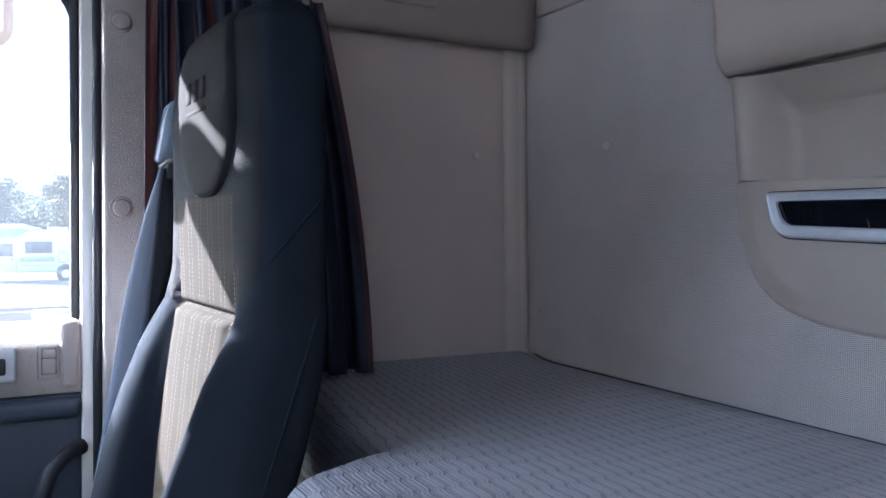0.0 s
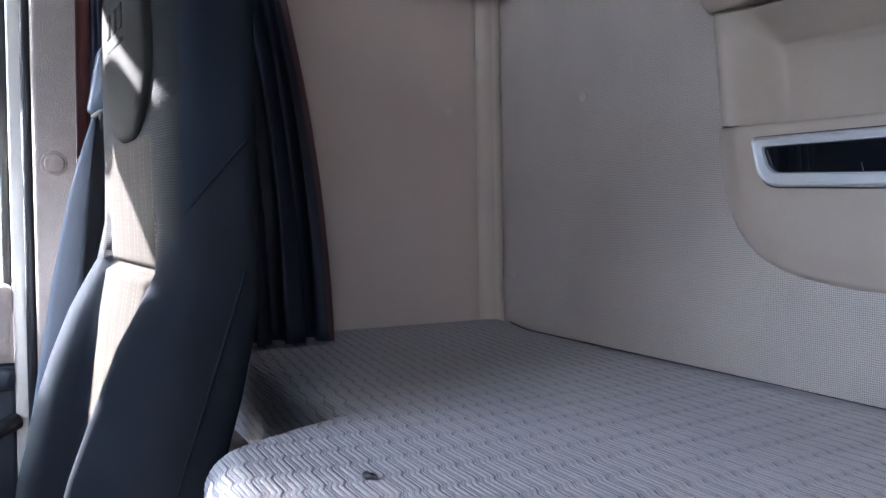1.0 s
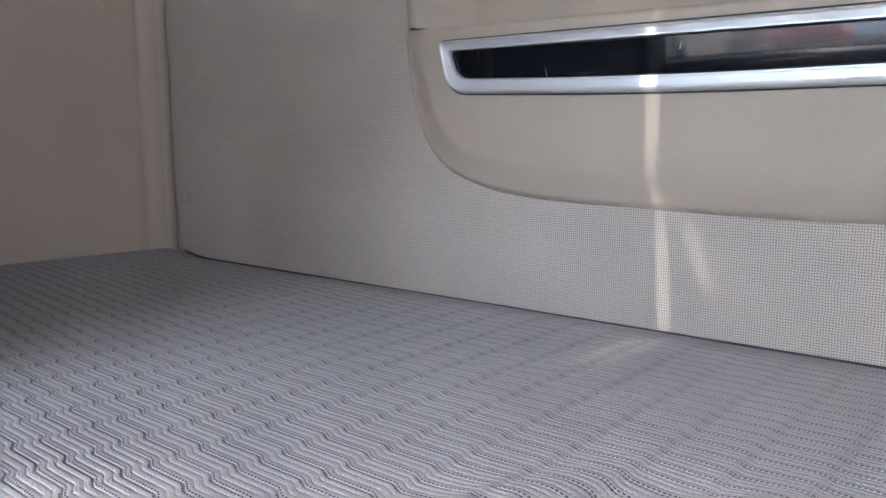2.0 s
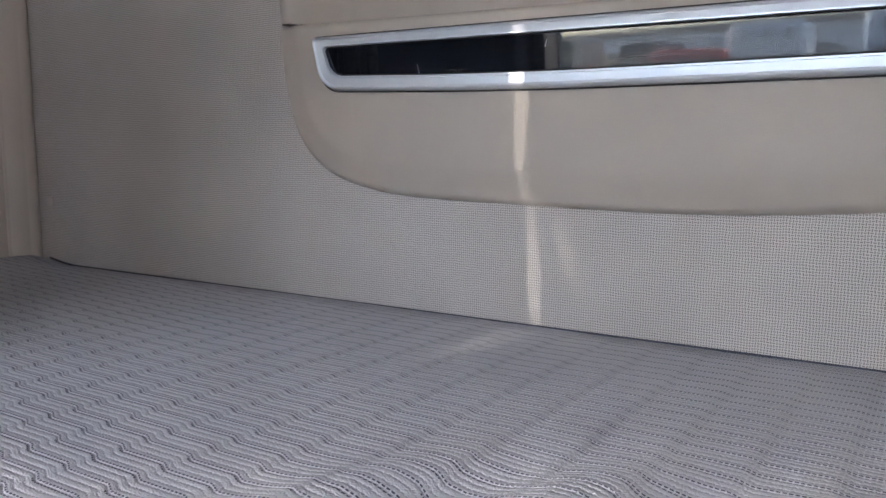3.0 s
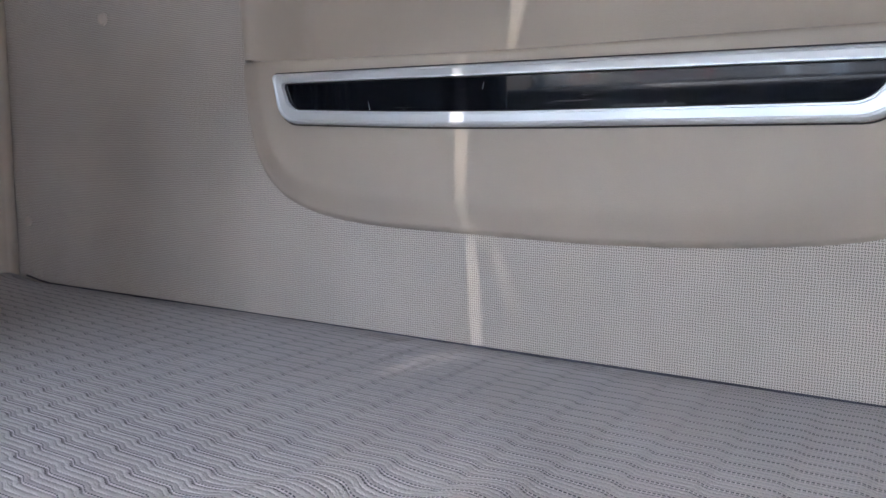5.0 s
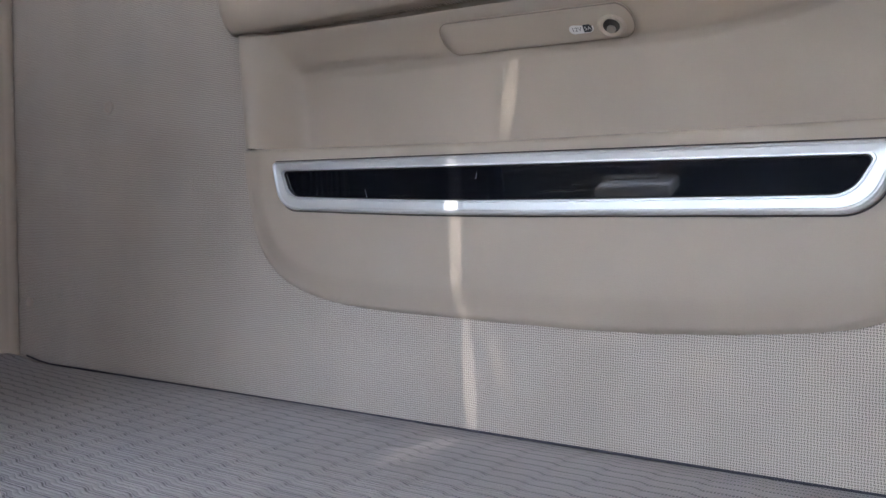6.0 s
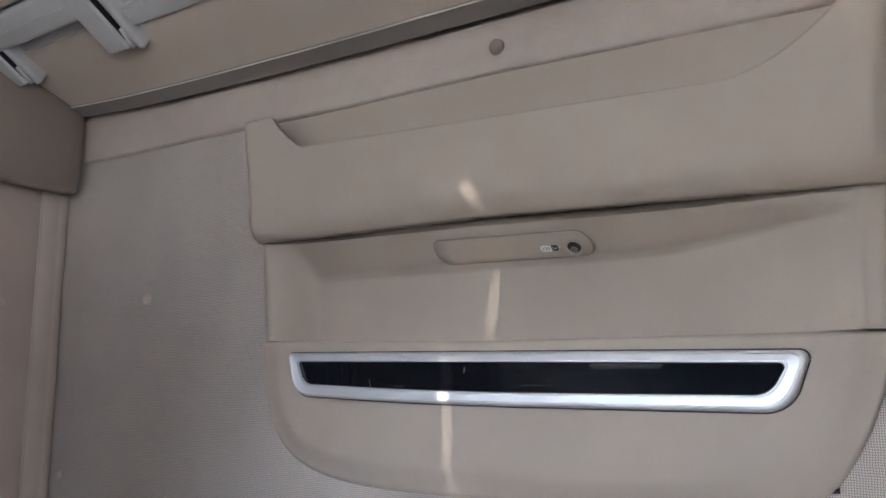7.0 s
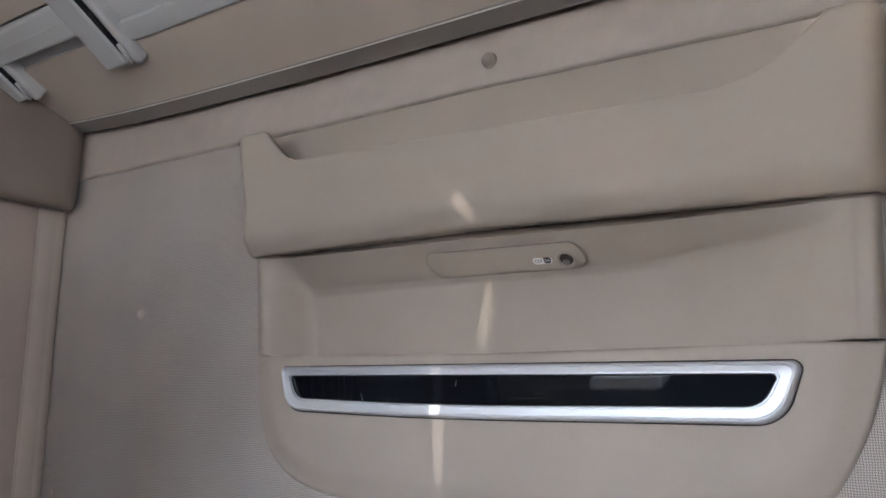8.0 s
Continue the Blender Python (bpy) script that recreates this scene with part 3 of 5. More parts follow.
for x in np.linspace(-0.03, 2.03, 40):
    bow = 0.026 * math.exp(-x / 0.24) - 0.006 * min(x / 0.8, 1)
    ring = [SLOPE @ Vector((x, a, n)) + Vector((0, 0, bow * (1 - max(a, 0) / 0.15))) for a, n in ((-0.002, -0.020), (-0.002, 0.0), (0.075, 0.0), (0.150, 0.0), (0.150, -0.020))]
    rows.append([tuple(p) for p in ring])
part("underside", grid_mesh("underside", np.array(rows), BOARD, close_v=True, smooth=False), None, bunk)
part("profile", on_slope(box(0.40, 2.03, 0.128, 0.166, -0.010, 0.007, 0.004, 3)), FRAME_GREY, bunk, "pale grey metal profile")
part("board", on_slope(box(0.01, 2.03, 0.150, 0.80, -0.030, -0.004)), FRAME_GREY, bunk, "pale grey bunk board", smooth=False)

hinge = thing("bunk_bracket", "pale grey hinge bracket under the upper bunk", "bracket", (0.22, -0.2, 1.50))
for x in (0.050, 0.362):
    arm = part("arm", on_slope(box(x - 0.028, x + 0.027, 0.104, 0.62, -0.020, 0.030, 0.005, 4)), FRAME_GREY, hinge)
    b = box(x + 0.0265, x + 0.0325, 0.120, 0.62, -0.018, 0.024)
    for v in b.verts:
        if v.co.x > x + 0.03:
            v.co.x += 0.026 * (v.co.y - 0.120)
    # Black filling level with the arm: the gap's shade is put into its colour.
    part("slot", on_slope(b), BLACK, arm, "black strip painted for the shade in the gap")
    # bent tongue that closes the slot's end
    b = tube([(x + 0.004, 0.108, 0.010), (x + 0.018, 0.100, 0.014), (x + 0.028, 0.104, 0.019), (x + 0.033, 0.120, 0.022), (x + 0.036, 0.140, 0.022)], 0.0045, 8)
    part("end_tongue", on_slope(b), FRAME_GREY, arm, "bent metal tongue at the slot's end")
    b = box(x + 0.0325, x + 0.0500, 0.092, 0.62, -0.020, 0.022, 0.008, 4)
    for v in b.verts:
        v.co.x += 0.026 * max(v.co.y - 0.120, 0)
    part("side_lip", on_slope(b), FRAME_GREY, arm)
bar = part("crossbar", on_slope(box(0.056, 0.336, 0.176, 0.238, 0.000, 0.026, 0.009, 4)), FRAME_GREY, hinge)
part("bead", on_slope(box(0.075, 0.320, 0.205, 0.2085, 0.024, 0.0275, 0.001, 2)), FRAME_GREY, bar)
part("latch_plate", on_slope(box(0.056, 0.336, 0.242, 0.60, -0.004, 0.016, 0.004)), BOARD, hinge)

# side cupboard above the bunk's end: rounded lower edge and rounded rear corner
prof = []
for q in np.linspace(0, math.pi / 2, 9):
    prof.append((0.085 + 0.045 * math.sin(q), 1.300 - 0.045 * math.cos(q)))
prof = [(0.0, 1.262), (0.05, 1.256)] + prof + [(0.136, 1.36), (0.132, 1.405), (0.118, 1.435), (0.085, 1.470), (0.062, 1.53), (0.055, 1.70), (0.05, 2.09)]
ys = [-0.86, -0.7, -0.5, -0.3, -0.16, -0.10, -0.065, -0.040, -0.024, -0.016]
shrink = [1, 1, 1, 1, 1, 1, 0.985, 0.93, 0.80, 0.55]
P = np.array([[(x * 0.50 * s, y, 0.022 + 1.262 + (z - 1.262) * (1 if z > 1.3 else s) + 0.02 * (1 - s)) for x, z in prof] for y, s in zip(ys, shrink)])
tagged(new("overhead_trim", grid_mesh("overhead_trim", P, TAUPE)), "taupe moulded cupboard with rounded lower edge above the bunk end", "cupboard")


tagged(new("cupboard_lid", mesh_of("cupboard_lid", box(0.060, 0.0705, -0.62, -0.268, 1.328, 1.60, 0.004, 3), TAUPE)), "taupe flap with rounded edges in the overhead cupboard", "flap")

# ---- storage panel on the rear wall ----
panel = thing("storage_panel", "beige moulded storage panel with pocket, niche and silver-framed black strip", "storage panel", (1.03, 0.0, 0.75))
NX = 150
tx = (1 - np.cos(np.linspace(0, math.pi, NX))) / 2
tx = 0.35 * tx + 0.65 * np.linspace(0, 1, NX)

# upper pocket front: dips between two raised ends
xm = 0.55 + tx * 0.96
top = 1.270 - 0.023 * np.clip((xm - 0.67) / 0.66, 0, 1) + 0.058 * np.clip((0.680 - xm) / 0.060, 0, 1) ** 1.5 + 0.062 * np.clip((xm - 1.335) / 0.130, 0, 1) ** 1.9
NZ = 34
tz = np.linspace(0, 1, NZ)
P = np.zeros((NX, NZ + 6, 3))
for j in range(NZ):
    z = 1.137 + tz[j] * (top - 1.137)
    x0, x1 = 0.577 - 0.07 * (z - 1.134), 1.494 + 0.075 * (z - 1.134)
    x = x0 + tx * (x1 - x0)
    d = np.minimum(x - x0, x1 - x)
    r = 0.016
    end = np.where(d < r, 1 - np.sqrt(np.clip(1 - (1 - d / r) ** 2, 0, 1)), 0)
    low = np.clip((1.162 - z) / 0.025, 0, 1)
    yy = -0.045 - 0.006 * np.exp(-((z - 1.165) / 0.03) ** 2) + 0.012 * low ** 2 - 0.016 * smoothstep(1.16, 1.34, z)
    yy = yy * (1 - end) + 0.002 * end
    P[:, j + 6] = np.stack([x, yy, z], -1)
for k in range(6):
    w = k / 6
    P[:, k] = P[:, 6]
    P[:, k, 1] = P[:, 6, 1] * w + (1 - w) * 0.0
    P[:, k, 2] = 1.137 + 0.006 * (1 - w)
P[:, :, 2] -= 0.0175 * np.clip((P[:, :, 0] - 0.975) / 0.52, 0, 1) * (1 - smoothstep(1.15, 1.25, P[:, :, 2]))
fascia = part("pocket_front", grid_mesh("pocket_front", P[:, ::-1].copy(), BEIGE), None, panel)

thicken(fascia, 0.009)
part("pocket_back", box(0.585, 1.488, -0.004, 0.012, 1.15, 1.3415), BEIGE, panel, smooth=False)
part("pocket_floor", box(0.60, 1.47, -0.040, -0.004, 1.16, 1.166), BEIGE, panel, smooth=False)

# niche: deep scoop with a raised rim
def seam_drop(x):
    """Sinks the joint below the niche from its door end, to fit the camera's view."""
    return 0.0030 - 0.0090 * np.clip((x - 0.58) / 0.42, 0, 1)


NZ = 40
zz = np.concatenate([np.linspace(0.9670, 1.06, 14), np.linspace(1.064, 1.124, 20), [1.1262, 1.1265, 1.1275, 1.130, 1.134, 1.142]])
X = np.zeros((NX, NZ))
Y = np.zeros((NX, NZ))
for j, z in enumerate(zz):
    x0, x1 = 0.573 + 0.10 * (1.134 - z), 1.492 - 0.05 * (1.134 - z)
    x = x0 + tx * (x1 - x0)
    X[:, j] = x
    ze = z - 0.050 * np.clip((x - x1 + 0.33) / 0.29, 0, 1) ** 2.2 * (1 - smoothstep(1.085, 1.120, z))
    inner = np.interp(ze, [0.967, 1.03, 1.068, 1.080, 1.090, 1.120, 1.1265, 1.1275, 1.134], [0.050, 0.049, 0.047, 0.041, 0.030, -0.008, -0.013, 0.012, 0.014])
    rim = -0.020
    ins = smoothstep(x0 + 0.018, x0 + 0.072, x) * (1 - np.clip((x - x1 + 0.300) / 0.270, 0, 1) ** 1.6)
    d = np.minimum(x - x0, x1 - x)
    edge = np.where(d < 0.008, 1 - np.sqrt(np.clip(1 - (1 - d / 0.008) ** 2, 0, 1)), 0)
    ridge = -0.0022 * np.exp(-((x1 - 0.030 - x) / 0.0045) ** 2) - 0.0015 * np.exp(-((x - x0 - 0.016) / 0.004) ** 2)
    Y[:, j] = (rim + ridge + (inner - rim) * ins) * (1 - edge) + 0.004 * edge
P = np.stack([X, Y, np.repeat(zz[None], NX, 0)], -1)
P[:, :, 2] -= 0.0175 * np.clip((P[:, :, 0] - 0.975) / 0.52, 0, 1) * smoothstep(1.02, 1.125, P[:, :, 2])
P[:, :, 2] += seam_drop(P[:, :, 0]) * (1 - smoothstep(0.97, 1.05, P[:, :, 2]))
P[:, :, 2] -= 0.007 * np.sin(math.pi * np.clip((P[:, :, 0] - 0.58) / 0.91, 0, 1)) * smoothstep(1.06, 1.12, P[:, :, 2])
part("niche", grid_mesh("niche", P, BEIGE), None, panel)

# lower body with a bow-shaped lower outline
ox = np.array([0.5785, 0.5805, 0.588, 0.598, 0.611, 0.630, 0.654, 0.683, 0.715, 0.760, 0.81, 0.88, 0.945, 1.03, 1.103, 1.18, 1.251, 1.325, 1.368, 1.397, 1.420, 1.438, 1.453, 1.466, 1.477, 1.4835])
oz = np.array([0.966, 0.940, 0.895, 0.858, 0.827, 0.803, 0.785, 0.773, 0.764, 0.757, 0.753, 0.751, 0.750, 0.748, 0.747, 0.749, 0.753, 0.760, 0.767, 0.778, 0.797, 0.825, 0.853, 0.885, 0.925, 0.966])
tl = np.linspace(0, 1, 170)
arc = np.concatenate([[0], np.cumsum(np.hypot(np.diff(ox), np.diff(oz)))])
arc /= arc[-1]
bx, bz = np.interp(tl, arc, ox), np.interp(tl, arc, oz)
for _ in range(3):
    bx[1:-1], bz[1:-1] = (bx[:-2] + 2 * bx[1:-1] + bx[2:]) / 4, (bz[:-2] + 2 * bz[1:-1] + bz[2:]) / 4
ux = 0.5785 + tl * 0.9050
rows = np.concatenate([np.linspace(0, 0.3, 16), np.linspace(0.33, 0.97, 18), [0.985, 1.0]])
P = np.zeros((170, len(rows) + 4, 3))
for j, w in enumerate(rows):
    x = bx + (ux - bx) * w
    z = bz + (0.966 - bz) * w
    d = np.min(np.hypot(x[:, None] - bx[None], z[:, None] - bz[None]), 1)
    y = -0.0015 - 0.0070 * np.sqrt(np.clip(d / 0.006, 0, 1)) - 0.0075 * smoothstep(0.006, 0.042, d)
    y = y + 0.004 * np.clip((z - 0.961) / 0.005, 0, 1) ** 2
    P[:, j] = np.stack([x, y, z], -1)
for k in range(4):
    w = (k + 1) / 4
    P[:, len(rows) + k] = P[:, len(rows) - 1]
    P[:, len(rows) + k, 1] = P[:, len(rows) - 1, 1] * (1 - w) + 0.054 * w
    P[:, len(rows) + k, 2] = 0.9665 + 0.001 * w
P[:, :, 2] += seam_drop(P[:, :, 0]) * smoothstep(0.945, 0.9655, P[:, :, 2])
part("lower_body", grid_mesh("lower_body", P[::-1].copy(), BEIGE), None, panel)

# silver frame and gloss strip
outer = rounded([(0.648, 0.9490, 0.005), (1.406, 0.9405, 0.010), (1.380, 0.8725, 0.042), (0.930, 0.8735, 8.000), (0.664, 0.8830, 0.034)], 10)
inner = rounded([(0.668, 0.9355, 0.004), (1.3795, 0.9265, 0.005), (1.359, 0.8915, 0.030), (0.930, 0.8915, 8.000), (0.681, 0.9010, 0.022)], 10)
steps = [(0.0, -0.012), (0.05, -0.0205), (0.12, -0.0240), (0.22, -0.0250), (0.30, -0.0245), (0.35, -0.0238), (0.82, -0.0226), (0.85, -0.0240), (0.94, -0.0240), (1.0, -0.0165)]
P = np.array([[(*(outer[i] * (1 - w) + inner[i] * w), y) for w, y in steps] for i in range(len(outer))])[:, :, [0, 2, 1]]
fr = part("strip_frame", grid_mesh("strip_frame", P, SILVER, close_u=True), None, panel, "satin silver frame")
sharp(fr, 14)
# dark lines that set the frame off: a painted shadow line outside, a joint at the inlay
mid_o, mid_i = outer.mean(0), inner.mean(0)
gap = [(x + 0.0008 * np.sign(x - mid_o[0]), -0.0162, z + 0.0008 * np.sign(z - mid_o[1])) for x, z in np.vstack([outer, outer[:1]])]
part("outer_shadow_line", tube(gap, 0.0009, 6), BLACK, fr, "black line painted for the shadow round the frame")
gap = [(x - 0.0006 * np.sign(x - mid_i[0]), -0.0196 - 0.050 * (z - 0.936), z - 0.0006 * np.sign(z - mid_i[1])) for x, z in np.vstack([inner, inner[:1]])]
part("inner_joint", tube(gap, 0.0008, 6), BLACK, fr, "dark joint between frame and inlay")
b = bmesh.new()
vs = [b.verts.new((x, -0.0186 - 0.050 * (z - 0.936), z)) for x, z in inner]
b.faces.new(vs)
inlay = part("strip_inlay", mesh_of("strip_inlay", b, GLOSS, False), None, panel, "glossy black inlay strip")
for x, z, h, s in ((0.809, 0.902, 0.012, -0.003), (0.968, 0.921, 0.008, 0.002)):
    b = bmesh.new()
    b.faces.new([b.verts.new(c) for c in ((x, -0.0190 - 0.050 * (z - 0.936), z - h / 2), (x + 0.0009, -0.0190 - 0.050 * (z - 0.936), z - h / 2), (x + s + 0.0004, -0.0190 - 0.050 * (z - 0.936), z + h / 2), (x + s, -0.0190 - 0.050 * (z - 0.936), z + h / 2))])
    part("scratch", b, FRAME_GREY, inlay, "pale scratch", False)


def niche_y(z):
    return float(np.interp(z, [0.967, 1.03, 1.068, 1.080, 1.090, 1.120, 1.1265, 1.1275, 1.134], [0.050, 0.049, 0.047, 0.041, 0.030, -0.008, -0.013, 0.012, 0.014]))


# power socket cover lying in the scoop
def on_scoop(x, z, lift):
    z = z + 0.007
    n = Vector((0, -1, (niche_y(z + 0.003) - niche_y(z - 0.003)) / 0.006)).normalized()
    sag = 0.007 * math.sin(math.pi * (x - 0.58) / 0.91) * float(smoothstep(1.06, 1.12, z)) + 0.0175 * max((x - 0.975) / 0.52, 0) * float(smoothstep(1.02, 1.125, z))
    return Vector((x, niche_y(z), z - sag)) + n * (lift + 0.0012)


cover = thing("socket_cover", "beige plate with round power socket and printed capsule label", "socket", (1.02, 0.03, 1.09))
out = rounded([(0.900, 1.108, 0.0165), (1.143, 1.108, 0.0165), (1.143, 1.074, 0.0165), (0.900, 1.074, 0.0165)], 10)
cz, cx = 1.0895, 1.0215
P = []
for sc, lift in ((1.0, -0.002), (0.995, 0.0014), (0.96, 0.0024), (0.80, 0.0024), (0.4, 0.0024), (0.02, 0.0024)):
    P.append([tuple(on_scoop(cx + (x - cx) * (sc if sc < 0.9 else 1 - (1 - sc) * 0.14), cz + (z - cz) * sc, lift)) for x, z in out])
part("plate", grid_mesh("plate", np.array(P), BEIGE, close_v=True), None, cover)
part("joint", tube([on_scoop(x, z, 0.0012) for x, z in np.vstack([out, out[:1]])], 0.0009, 6), TAUPE, cover, "fine dark joint round the plate")
nrm = Vector((0, -1, (niche_y(1.094) - niche_y(1.088)) / 0.006)).normalized()
sc = on_scoop(1.1175, 1.0885, 0.0022)
rim = []
for rr, dd in ((0.0170, -0.001), (0.0155, 0.0030), (0.0130, 0.0042), (0.0108, 0.0036), (0.0098, 0.0012), (0.001, 0.0010)):
    q = nrm.to_track_quat("Z", "Y")
    rim.append([tuple(sc + nrm * dd + q @ Vector((rr * math.cos(a), rr * math.sin(a), 0))) for a in [2 * math.pi * k / 28 for k in range(28)]])
sock = part("socket", grid_mesh("socket", np.array(rim), BEIGE, close_v=True), None, cover, "recessed round power socket")
# A flat disc carries the shade of the socket's depth in its colour.
part("socket_shade", disc(sc + nrm * 0.0008, nrm, 0.0094, 0.0010, 24, 0.0003), WELL_SHADE, sock, "flat dark disc for the shade in the socket")
# Grey disc set low for the metal that catches light inside.
part("socket_contact", disc(sc + nrm * 0.0012 - Vector((0, 0, 0.0035)), nrm, 0.0052, 0.0014, 16, 0.0004), ALU, sock)
lab = on_scoop(1.082, 1.0885, 0.0030)
up = Vector((0, 0, 1)) - nrm * nrm.z
up.normalize()
right = up.cross(nrm) * -1
right = nrm.cross(up) * -1 if right.x < 0 else right
frame_m = Matrix((right, up, nrm)).transposed().to_4x4()
frame_m.translation = lab


def flat_shape(points, m, lift=0.0):
    b = bmesh.new()
    b.faces.new([b.verts.new(m @ Vector((x, y, lift))) for x, y in points])
    return b


cap = rounded([(-0.0145, 0.0062, 0.006), (0.0145, 0.0062, 0.006), (0.0145, -0.0062, 0.006), (-0.0145, -0.0062, 0.006)], 6)
label = part("label", flat_shape(cap, frame_m), WHITE, cover, "white capsule label with dark print", False)
half = [(x, y) for x, y in cap * 0.86 if x > 0.003] 
part("label_field", flat_shape([(0.0025, 0.0052), (0.010, 0.0052), (0.0128, 0.0025), (0.0128, -0.0025), (0.010, -0.0052), (0.0025, -0.0052)], frame_m, 0.0003), DOOR_DARK, label, "", False)


def words(text, size, m, mat, parent):
    cu = bpy.data.curves.new("words", "FONT")
    cu.body, cu.size, cu.align_x, cu.align_y = text, size, "CENTER", "CENTER"
    tmp = bpy.data.objects.new("tmp", cu)
    scene.collection.objects.link(tmp)
    me = bpy.data.meshes.new_from_object(tmp.evaluated_get(bpy.context.evaluated_depsgraph_get()))
    bpy.data.objects.remove(tmp)
    me.transform(m)
    me.materials.clear()
    me.materials.append(mat)
    return part("print", me, None, parent)


words("12V", 0.0075, frame_m @ Matrix.Translation((-0.0055, 0, 0.0004)), DOOR_DARK, label)
words("5A", 0.0070, frame_m @ Matrix.Translation((0.0078, 0, 0.0008)), WHITE, label)


# ---- passenger seat ----
def build_seat():
    seat = thing("passenger_seat", "dark blue-grey truck seat with stitched grey-brown centre, sunlit", "seat", (0.40, -0.95, 0.0))
    cx = 0.420
    in_l, in_r = 0.130, 0.130
    zk = [0.40, 0.50, 0.60, 0.66, 0.72, 0.755, 0.79, 0.84, 0.90, 1.00, 1.06, 1.10, 1.128, 1.146, 1.158, 1.166]
    half = [0.208, 0.208, 0.210, 0.212, 0.214, 0.214, 0.213, 0.210, 0.207, 0.205, 0.204, 0.198, 0.184, 0.162, 0.136, 0.098]
    mid = [-0.828, -0.822, -0.814, -0.805, -0.795, -0.788, -0.782, -0.783, -0.785, -0.786, -0.788, -0.788, -0.783, -0.768, -0.750, -0.732]
    far_wing = [0.088, 0.080, 0.064, 0.053, 0.038, 0.026, 0.013, 0.003, 0.0, 0.0, 0.0, 0.0, 0.0, 0.0, 0.0, 0.0]
    wing = [0.096, 0.086, 0.065, 0.052, 0.039, 0.026, 0.012, 0.004, 0.0, 0.0, 0.0, 0.0, 0.0, 0.0, 0.0, 0.0]
    rear = [-0.730, -0.730, -0.722, -0.705, -0.692, -0.687, -0.686, -0.685, -0.685, -0.685, -0.685, -0.685, -0.686, -0.688, -0.693, -0.700]
    zs = np.unique(np.round(np.concatenate([np.linspace(0.40, 1.06, 67), np.linspace(0.766, 0.806, 17), np.linspace(1.066, 1.1655, 24)]), 4))
    N = 132
    th = np.linspace(0, 2 * math.pi, N, endpoint=False)

    def ring(z):
        H, M, Wg, Rr = (np.interp(z, zk, k) for k in (half, mid, wing, rear))
        cyy, hy = (M + Rr) / 2, (Rr - M) / 2
        # squared-off ring, front at th = -90 degrees
        c, s = np.cos(th), np.sin(th)
        e = 0.42
        x = H * np.sign(c) * np.abs(c) ** e
        y = cyy + hy * np.sign(s) * np.abs(s) ** e
        x = x * (1 - 0.07 * np.clip(s, 0, 1)) * np.where(x < 0, (1 + 0.14 * (1 - smoothstep(0.74, 0.84, z))) * (1 - 0.22 * smoothstep(1.04, 1.13, z)), 1.0)
        front = np.clip(-s, 0, 1) ** 0.35
        u = np.abs(c) ** e
        far = np.sqrt(np.clip(1 - ((u - 0.84) / 0.26) ** 2, 0, 1)) * np.where(u > 0.82, 1 - 0.3 * ((u - 0.82) / 0.18) ** 2, 1.0)
        near = np.clip(np.where(u > 0.79, 1.18 - np.sqrt(((u - 0.79) / 0.24) ** 2 + 0.0324), np.exp(-((u - 0.79) / 0.14) ** 2)), 0, 1)
        bump = np.where(x < 0, far, near)
        y = y - np.where(x < 0, np.interp(z, zk, far_wing), Wg) * bump * front
        wide = np.where(x < 0, in_l, in_r)
        inside = 1 - smoothstep(-0.022, 0.008, np.abs(x) - wide)
        seam = np.exp(-((np.abs(x) - wide) / 0.006) ** 2) * front
        y = y + 0.006 * seam * (z < 0.85)
        y = y + front * 0.015 * np.exp(-((z - 0.788) / 0.0055) ** 2) * inside
        y = y - front * 0.008 * smoothstep(0.60, 0.78, z) * (1 - smoothstep(0.78, 0.80, z)) * inside
        return np.stack([cx + x, y, np.full(N, z)], -1)

    G = np.array([ring(z) for z in zs])
    idx = np.arange(G.shape[0] * N).reshape(-1, N)
    whole = grid_mesh("whole", G, NAVY, close_v=True)
    bm = bmesh.new()
    bm.from_mesh(whole)
    bpy.data.meshes.remove(whole)
    bm.faces.new([v for v in bm.verts if v.co.z > zs[-1] - 1e-5])
    flank = {}
    for sd in (-1, 1):
        pa, pb, pc = Vector((cx + sd * 0.205, -0.787, 0.832)), Vector((cx + sd * 0.155, -0.796, 0.790)), Vector((cx + sd * 0.200, -0.708, 0.922))
        flank[sd] = (pa, (pb - pa).cross(pc - pa).normalized())
        if flank[sd][1].z < 0:
            flank[sd] = (pa, -flank[sd][1])
    shell_at, shell_n = Vector((cx, -0.735, 0.74)), Vector((0, 1, -0.315)).normalized()
    cuts = [((cx - in_l, 0, 0), (1, 0, 0)), ((cx + in_r, 0, 0), (1, 0, 0)), ((0, 0, 0.787), (0, 0, 1)), ((0, 0, 0.93), (0, 0, 1)), flank[-1], flank[1], (shell_at, shell_n), ((0, -0.772, 0), (0, 1, 0))]
    for co, no in cuts:
        bmesh.ops.bisect_plane(bm, geom=bm.verts[:] + bm.edges[:] + bm.faces[:], plane_co=co, plane_no=no, dist=1e-5)
    groups = {}
    for f in bm.faces:
        c = f.calc_center_median()
        sd = 1 if c.x > cx else -1
        front = c.y < float(np.interp(c.z, zk, mid)) + 0.035
        below = (c - flank[sd][0]).dot(flank[sd][1]) < 0
